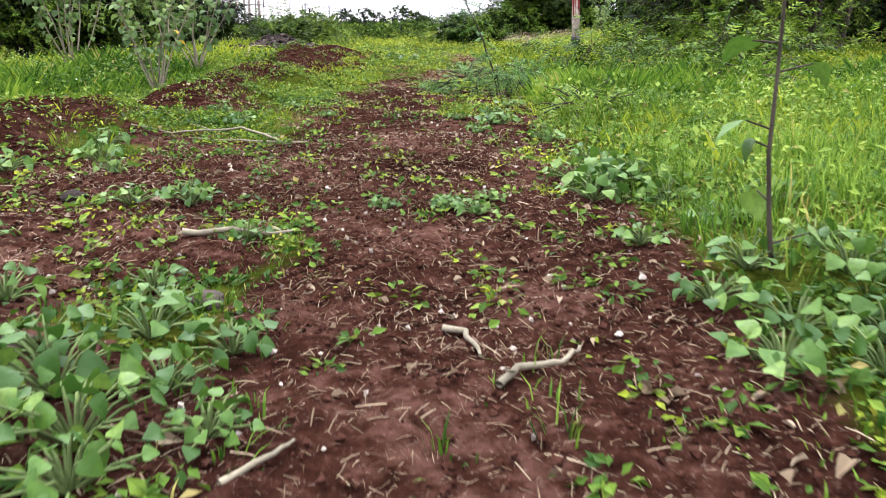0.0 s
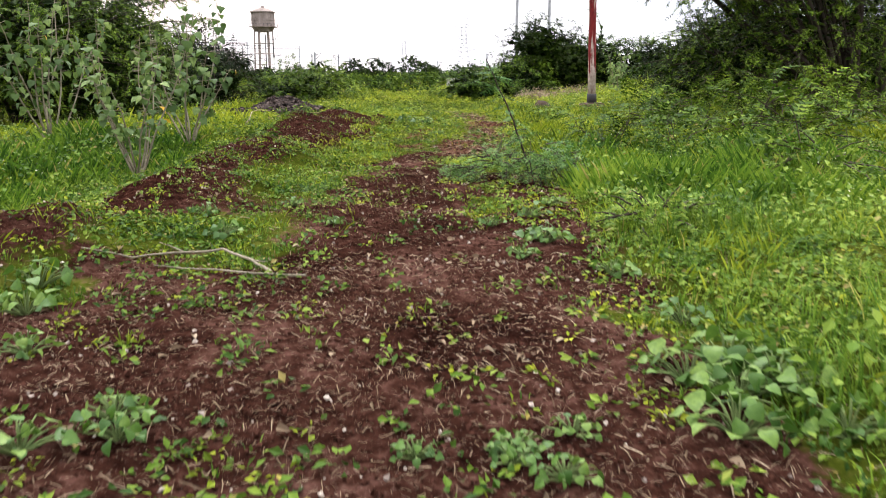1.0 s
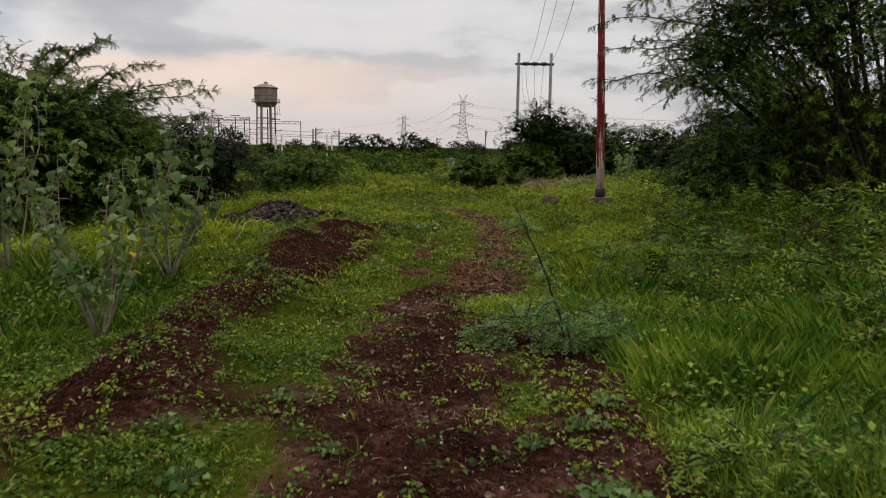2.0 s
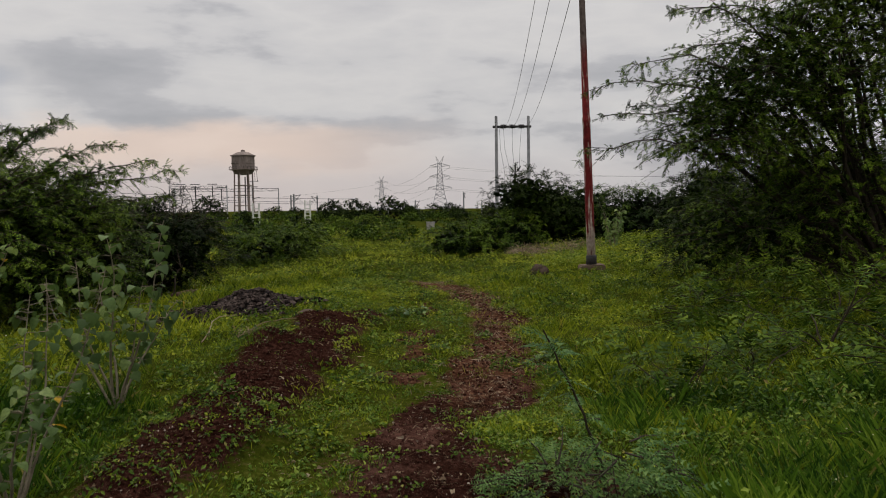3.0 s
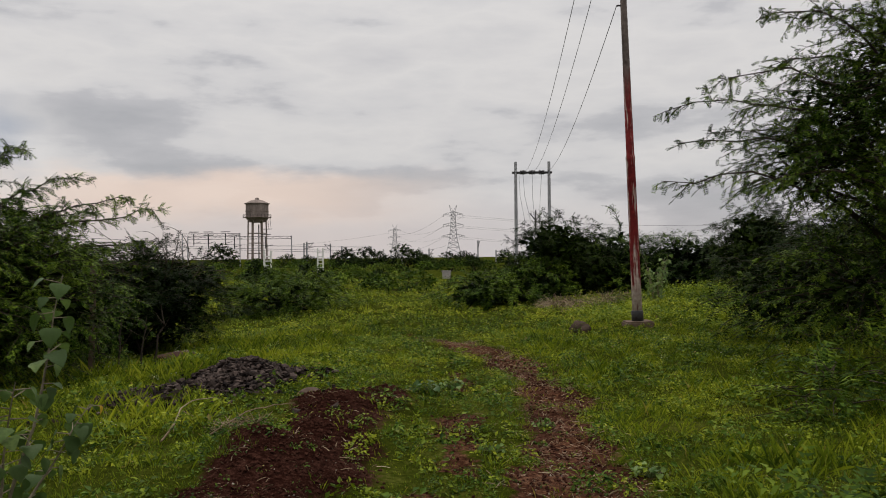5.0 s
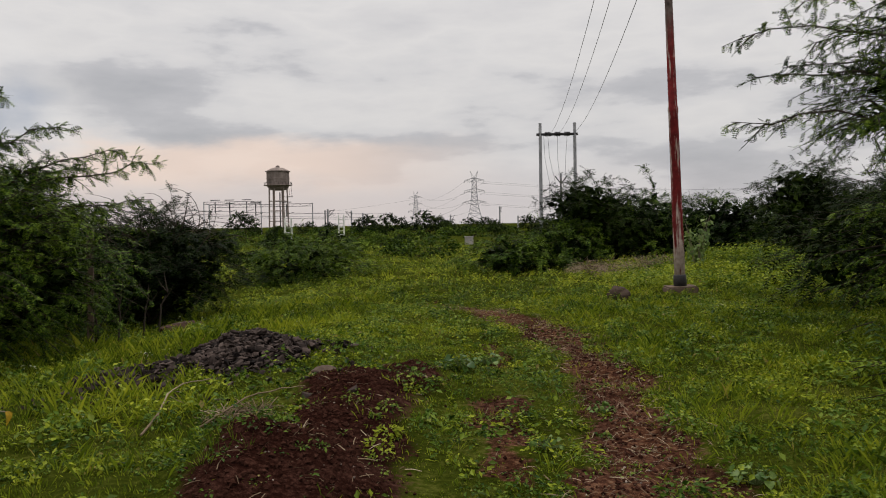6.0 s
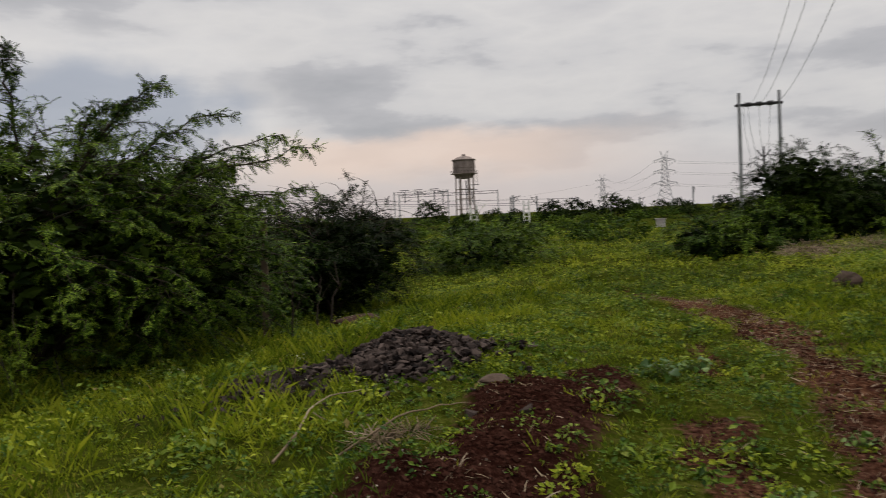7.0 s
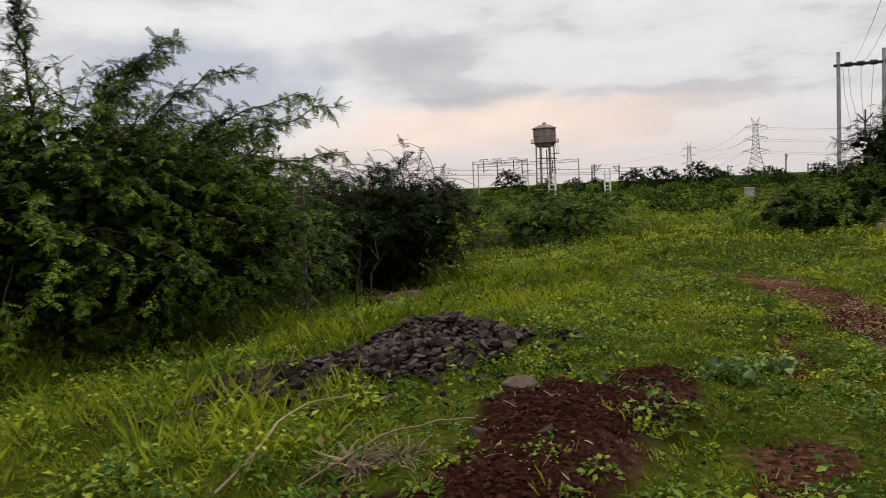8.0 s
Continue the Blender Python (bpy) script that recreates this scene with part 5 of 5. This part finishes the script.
debris("pebbles", 2600, (-3, 1.6, 0.6, 12), 46, CLOD, 0.006, 0.022, M_PEBBLE, "pale pebbles on the earth", "pebbles", on_bare, 0.1)


def stick(name, pts, r, label, mat=M_PALESTEM, forks=()):
    """A dead branch through given places, thinning to its end, with side twigs."""
    pts = [np.array(p, float) for p in pts]
    n = len(pts) - 1
    rng = np.random.default_rng(int(abs(pts[0][0] * 1000)))
    fine = [pts[i] + (pts[i + 1] - pts[i]) * t + rng.normal(0, r * 0.35, 3) for i in range(n) for t in (0, 0.33, 0.67)] + [pts[-1]]
    tubes_ = [cable(fine, r, r * 0.4, 7)]
    for i, d, l in forks:
        d = np.array(d)
        tubes_.append(cable([pts[i], pts[i] + d * l * 0.5 + rng.normal(0, r * 0.5, 3), pts[i] + d * l], r * 0.5, r * 0.2, 6))
    return tagged(link(name, quads(name, *join(*tubes_), True), mat), label, "stick")


def on(x, y, up=0.0):
    return (x, y, float(land(x, y)) + up)


stick("stick", [on(-0.88, 4.25, 0.01), on(-1.0, 4.42, 0.035), on(-1.15, 4.5, 0.05), on(-1.33, 4.5, 0.04), on(-1.52, 4.42, 0.02), on(-1.72, 4.36, 0.01)], 0.008, "pale dry fallen branch on the earth", forks=((1, (0.5, -0.6, 0.1), 0.2), (3, (-0.7, 0.5, 0.1), 0.2)))
stick("stick", [on(-0.72, 4.2, 0.01), on(-0.95, 4.24, 0.02), on(-1.2, 4.3, 0.02), on(-1.4, 4.33, 0.01)], 0.006, "pale dry fallen branch on the earth")
stick("stick", [on(0.09, 1.22, 0.008), on(0.13, 1.26, 0.018), on(0.2, 1.32, 0.014), on(0.25, 1.38, 0.02), on(0.27, 1.44, 0.008)], 0.008, "short grey crooked twig on the earth", forks=((1, (-0.4, -0.5, 0.2), 0.06),))
stick("stick", [on(0.0, 1.52, 0.012), on(0.05, 1.50, 0.016), on(0.06, 1.42, 0.012), on(0.07, 1.36, 0.006)], 0.008, "short pale twig on the earth")
stick("stick", [on(-0.75, 2.2, 0.02), on(-0.62, 2.24, 0.03), on(-0.45, 2.28, 0.02)], 0.010, "pale dry stalk among weeds")
stick("stick", [on(-0.30, 0.93, 0.008), on(-0.24, 0.99, 0.014), on(-0.22, 1.04, 0.008)], 0.006, "short pale twig on the earth")
stick("dead_branch", [on(-2.80, 11.35, 0.02), on(-2.80, 11.65, 0.07), on(-2.84, 11.9, 0.11), on(-2.82, 12.15, 0.15), on(-2.70, 12.4, 0.14)], 0.008, "bare pale dead branch lying in the grass", M_STRAW, forks=((1, (0.1, -0.5, -0.3), 0.2), (2, (0.5, 0.1, -0.3), 0.25)))
stick("dead_branch", [on(-2.5, 11.5, 0.03), on(-2.3, 11.9, 0.10), on(-2.1, 12.1, 0.12), on(-1.95, 12.2, 0.08)], 0.007, "thin dry stalks fallen in the grass", M_STRAW)


# ---------------------------------------------------------------- single plants
def heart_leaf(mat, seed):
    """A broad leaf with a wavy rim, along y."""
    rng = np.random.default_rng(seed)
    prof = [(-0.08, 0.34), (0.02, 0.50), (0.18, 0.58), (0.38, 0.52), (0.60, 0.38), (0.82, 0.18), (1.0, 0.01)]
    v, f = [], []
    for t, w in prof:
        z = -0.35 * max(t, 0) ** 2
        for s in (-1, -0.5, 0, 0.5, 1):
            v.append((s * w * rng.uniform(0.9, 1.1), t + (0.06 if abs(s) == 1 and t < 0 else 0), z + abs(s) * 0.12 * w + rng.uniform(-0.025, 0.025)))
    for i in range(len(prof) - 1):
        for j in range(4):
            a = 5 * i + j
            f.append((a, a + 1, a + 6, a + 5))
    me = quads("leaf", np.array(v), np.array(f), True)
    me.materials.append(mat)
    return me


def leafy_plant(name, x, y, leaves, spread_, high, size, kinds, label, category, seed, group="", stems=M_STEM):
    """A rosette of broad leaves on short stalks."""
    rng = np.random.default_rng(seed)
    ob = empty(name, pose(*on(x, y)), label, category, group)
    segs = []
    for i in range(leaves):
        a = 2.4 * i + rng.uniform(-0.4, 0.4)
        r = spread_ * math.sqrt((i + 0.5) / leaves)
        tip = np.array([math.cos(a) * r, math.sin(a) * r, high * (1.05 - 0.6 * r / spread_) * rng.uniform(0.7, 1.15)])
        segs.append((np.array([tip[0] * 0.1, tip[1] * 0.1, 0]), tip * [0.6, 0.6, 0.75], 0.004, 0.003))
        segs.append((tip * [0.6, 0.6, 0.75], tip, 0.003, 0.002))
        o = new("leaf", kinds[i % len(kinds)])
        o.parent = ob
        o.matrix_basis = pose(*tip, rng.uniform(-60, 30), rng.uniform(-55, 55), math.degrees(a) - 90 + rng.uniform(-35, 35)) @ Matrix.Scale(size * rng.uniform(0.6, 1.2), 4)
    link("stalk", quads("stalk", *tubes(segs, 5), True), stems, ob)["kind"] = "stuff"


BROAD = [heart_leaf(M_BROAD, k) for k in range(4)]
GREY = [heart_leaf(M_GREYLEAF, 10 + k) for k in range(4)]
wl = "broad-leaved green weed growing on red earth"
n_plant = 0
for x, y, s in ((0.65, 3.14, 1.35), (0.72, 2.98, 1.25), (0.53, 3.09, 1.2), (0.54, 2.74, 1.2), (-0.92, 2.78, 0.7), (-1.72, 3.99, 1.3), (0.01, 2.60, 0.55), (0.11, 2.53, 0.6), (0.32, 4.77, 1.0), (-0.66, 1.22, 1.2), (-0.48, 1.25, 0.9), (-0.75, 1.38, 1.0), (-0.42, 1.45, 0.8), (-0.5, 0.92, 0.9), (-0.68, 0.95, 1.0), (-0.85, 1.22, 1.0), (-0.36, 1.08, 0.7), (-1.0, 1.7, 0.9), (-0.62, 1.68, 0.8), (0.6, 1.65, 0.9), (0.8, 1.3, 1.0), (1.02, 1.55, 1.0), (0.75, 1.85, 1.0), (0.98, 2.0, 1.0), (0.55, 2.1, 0.7), (1.05, 2.5, 1.0), (0.85, 2.35, 0.8), (-0.55, 1.05, 1.1), (-0.82, 1.05, 1.2), (-0.60, 1.5, 1.1), (-0.95, 1.35, 1.0), (-1.05, 2.6, 0.9), (-0.58, 2.25, 0.7), (-0.72, 1.85, 0.7), (-1.35, 2.2, 0.9), (-0.88, 2.7, 0.8), (-1.62, 3.7, 1.1), (-1.35, 3.2, 0.8), (-1.85, 3.3, 1.0), (0.66, 3.6, 0.9), (0.62, 2.95, 1.2), (0.72, 3.1, 1.1), (0.80, 2.75, 1.0), (0.33, 4.75, 1.0), (0.2, 4.5, 0.7), (0.55, 4.2, 0.9), (0.02, 2.65, 0.6), (0.16, 2.75, 0.6), (-0.2, 2.62, 0.5), (0.35, 5.6, 0.9), (0.1, 5.4, 0.7), (0.5, 5.9, 0.8), (0.62, 1.32, 1.0), (0.72, 1.5, 1.1), (0.88, 1.45, 1.0), (0.95, 1.75, 1.1), (-0.75, 5.2, 0.6), (-1.25, 4.9, 0.9), (-1.5, 5.4, 0.8), (-1.1, 5.9, 0.7), (0.75, 10.8, 1.2), (0.25, 12.6, 1.0), (-0.3, 11.4, 0.9), (-0.85, 14.3, 1.8), (-0.55, 14.6, 1.3)):
    n_plant += 1
    leafy_plant("broad_leaved_weed", x, y, 20 + n_plant % 6, 0.11 * s, 0.09 * s, 0.036 * s, BROAD, wl, "weed", 500 + n_plant, "broad-leaved weeds")


def stalk_shrub(name, x, y, high, stems, leaves, size, kinds, label, seed, lean=0.25, first=0.3, toward=None, thick=0.011, wood=M_PALESTEM):
    """Slender pale stems with hanging broad leaves near their ends."""
    rng = np.random.default_rng(seed)
    ob = empty(name, pose(*on(x, y, -0.02)), label, "shrub")
    n = 0
    for i in range(stems):
        a = 2 * math.pi * (i + rng.uniform(-0.3, 0.3)) / stems
        d = unit(np.array([math.cos(a) * lean * rng.uniform(0.4, 1.6), math.sin(a) * lean * rng.uniform(0.4, 1.6), 1]))
        if toward:
            d = unit(np.array(toward, float))
        p, segs, pts, foliage = np.zeros(3), [], [np.zeros(3)], []
        L = high * rng.uniform(0.65, 1.05)
        for k in range(9):
            d = unit(d + rng.normal(0, 0.10, 3) + [0, 0, 0.04])
            q = p + d * L / 9
            segs.append((p, q, thick * (1 - k / 11), thick * (1 - (k + 1) / 11)))
            p = q
            pts.append(q)
        for k in range(leaves):
            t = first + (1 - first) * (k + rng.random()) / leaves
            j = min(int(t * 9), 8)
            at = pts[j] + (pts[j + 1] - pts[j]) * rng.random()
            b = rng.uniform(0, 2 * math.pi)
            tip = at + np.array([math.cos(b), math.sin(b), rng.uniform(-0.2, 0.4)]) * size * rng.uniform(0.5, 1.1)
            segs.append((at, tip, 0.003, 0.002))
            o = new("leaf", kinds[n % len(kinds)])
            n += 1
            foliage.append(o)
            o.matrix_basis = pose(*tip, rng.uniform(-75, -10), rng.uniform(-20, 20), math.degrees(b) - 90) @ Matrix.Scale(size * rng.uniform(0.55, 1.15), 4)
        stem = link("stem", quads("stem", *tubes(segs, 6), True), wood, ob, "slender stem")
        for o in foliage:
            o.parent = stem


stalk_shrub("broad_leaved_shrub", -2.5, 7.0, 1.5, 8, 34, 0.058, GREY, "slender shrub with grey-green heart-shaped leaves", 71, 0.5, 0.3, None, 0.009)
stalk_shrub("broad_leaved_shrub", -3.9, 8.5, 1.9, 8, 32, 0.07, GREY, "tall slender shrub with grey-green leaves", 72, 0.4, 0.35)
stalk_shrub("broad_leaved_shrub", -2.66, 8.75, 1.4, 7, 28, 0.072, GREY, "slender shrub with hanging leaves, some yellow", 73, 0.32, 0.4)
stalk_shrub("young_tree", 0.80, 1.82, 1.5, 1, 13, 0.085, BROAD, "thin young tree stem with a few large leaves", 74, 0.05, 0.05, (-0.08, 0.03, 1), 0.0065, M_BARK)
stalk_shrub("broad_leaved_shrub", 5.1, 26.4, 1.6, 8, 30, 0.10, GREY, "pale broad-leaved shrub behind the red pole", 75, 0.35, 0.15)
spray_bush("feathery_plant", 0.38, 7.0, "low feathery blue-green plant by the path", "plant", M_BLUELEAF, seed=81, count=70, fronds=10, size=0.07, spray=0.22, thick=0.006, core=0.3, lobes=[(-0.12, 0, 0.12, 0.28, 0.3, 0.12), (0.08, 0.05, 0.30, 0.14, 0.15, 0.22), (0.28, 0.1, 0.15, 0.2, 0.2, 0.11)])
bush(0.80, 6.95, "thin upright feathery weed by the path", M_BLUELEAF, "feathery_plant", frond=FROND_MID, seed=82, height=0.7, radius=0.15, limbs=2, subs=9, twigs=3, fronds=3, size=0.09, droop=0.2, thick=0.007)


def thorn_sprig():
    """One long thorny shoot that leans over, leafy at its tip."""
    ob = empty("thorn_sprig", pose(*on(0.48, 7.15)), "long dark thorny shoot leaning over the path edge", "plant")
    rng = np.random.default_rng(90)
    pts = [np.array([-0.36 * t ** 1.3, -0.25 * t, 0.92 * t ** 0.9]) + rng.normal(0, 0.006, 3) for t in np.linspace(0, 1, 14)]
    link("stem", quads("stem", *cable(pts, 0.009, 0.004), True), M_BARK, ob)
    pos, ways = [], []
    for k in range(3, 13):
        for _ in range(5 if k > 9 else 2):
            pos.append(pts[k] + rng.normal(0, 0.01, 3))
            ways.append(np.array([rng.normal(-0.3, 0.7), rng.normal(0, 0.7), rng.normal(0.1, 0.3)]))
    tagged(link("foliage", quads("foliage", *stamp(*FROND, np.array(pos), axes(unit(np.array(ways)), rng.normal(0, 0.3, len(pos))), rng.uniform(0.08, 0.17, len(pos)))), M_BLUELEAF, ob), kind="stuff")


for k, (x, y) in enumerate(((-5.75, 17.0), (-5.55, 17.25), (-5.3, 17.5), (-5.0, 17.3))):
    stick("dead_sapling", [on(x, y, -0.05), on(x + 0.04, y, 0.3 + 0.05 * k), on(x - 0.03 + 0.05 * k, y + 0.05, 0.62), on(x + 0.06, y + 0.1, 0.8 + 0.12 * (k % 2))], 0.016, "dark bare upright stem beside the thorn bush", M_BARK, forks=((1, (0.5, 0.1, 0.8), 0.35), (2, (-0.6, 0.2, 0.7), 0.25)))
thorn_sprig()
spray_bush("feathery_plant", 0.92, 5.0, "low leafy green plant by the path", "plant", M_WEED, seed=83, count=34, fronds=5, size=0.09, spray=0.15, thick=0.005, core=0.4, lobes=[(0, 0, 0.10, 0.22, 0.22, 0.11)])
bush(2.3, 9.6, "feathery seedling with drooping leaves", M_THORN2, "thorn_seedling", frond=FROND_MID, seed=84, height=0.9, radius=0.6, limbs=4, subs=4, twigs=2, fronds=3, size=0.20, droop=0.5, thick=0.010)
bush(1.45, 8.9, "low feathery seedling with drooping leaves", M_THORN2, "thorn_seedling", frond=FROND_MID, seed=85, height=0.5, radius=0.6, limbs=4, subs=4, twigs=2, fronds=3, size=0.18, droop=0.5, thick=0.008)
bush(3.5, 10.8, "feathery seedling with drooping leaves", M_THORN2, "thorn_seedling", frond=FROND_MID, seed=86, height=1.2, radius=0.9, limbs=5, subs=5, twigs=2, fronds=3, size=0.21, droop=0.5, thick=0.012)
bush(4.7, 12.8, "feathery thorn sapling in the weeds", M_THORN2, "thorn_seedling", frond=FROND_MID, seed=87, height=1.3, radius=1.2, limbs=6, subs=5, twigs=3, fronds=3, size=0.21, droop=0.5, thick=0.012)

clumps("dry_grass", 26, 150, (2.6, 5.0, 27.6, 29.4), 28, 0.16, lambda x, y: 0.36 + 0 * x, M_STRAW, "brown dried grass mound before the bushes", lambda x, y: 1.0 + 0 * x, template=STRAW, category="dry grass")
clumps("dry_grass", 5, 60, (-2.45, -2.0, 11.7, 12.1), 29, 0.10, lambda x, y: 0.10 + 0 * x, M_STRAW, "flattened dry grass beside the earth bank", lambda x, y: 1.0 + 0 * x, template=STRAW, category="dry grass", squat=0.35)
for x, y, h, r, k in ((2.6, 7.0, 0.3, 0.4, 0), (3.3, 8.8, 0.4, 0.5, 1), (4.3, 10.2, 0.5, 0.6, 2), (5.6, 12.2, 0.7, 0.8, 3), (4.2, 14.2, 0.6, 0.9, 4), (2.9, 12.6, 0.4, 0.5, 5)):
    spray_bush("thorn_seedling", x, y, "low feathery thorn seedling among weeds", "bush", M_THORN2, seed=120 + k, count=34, fronds=5, size=0.20, spray=0.4, thick=0.008, core=0.3, lobes=[(0, 0, h * 0.55, r, r, h * 0.5)])
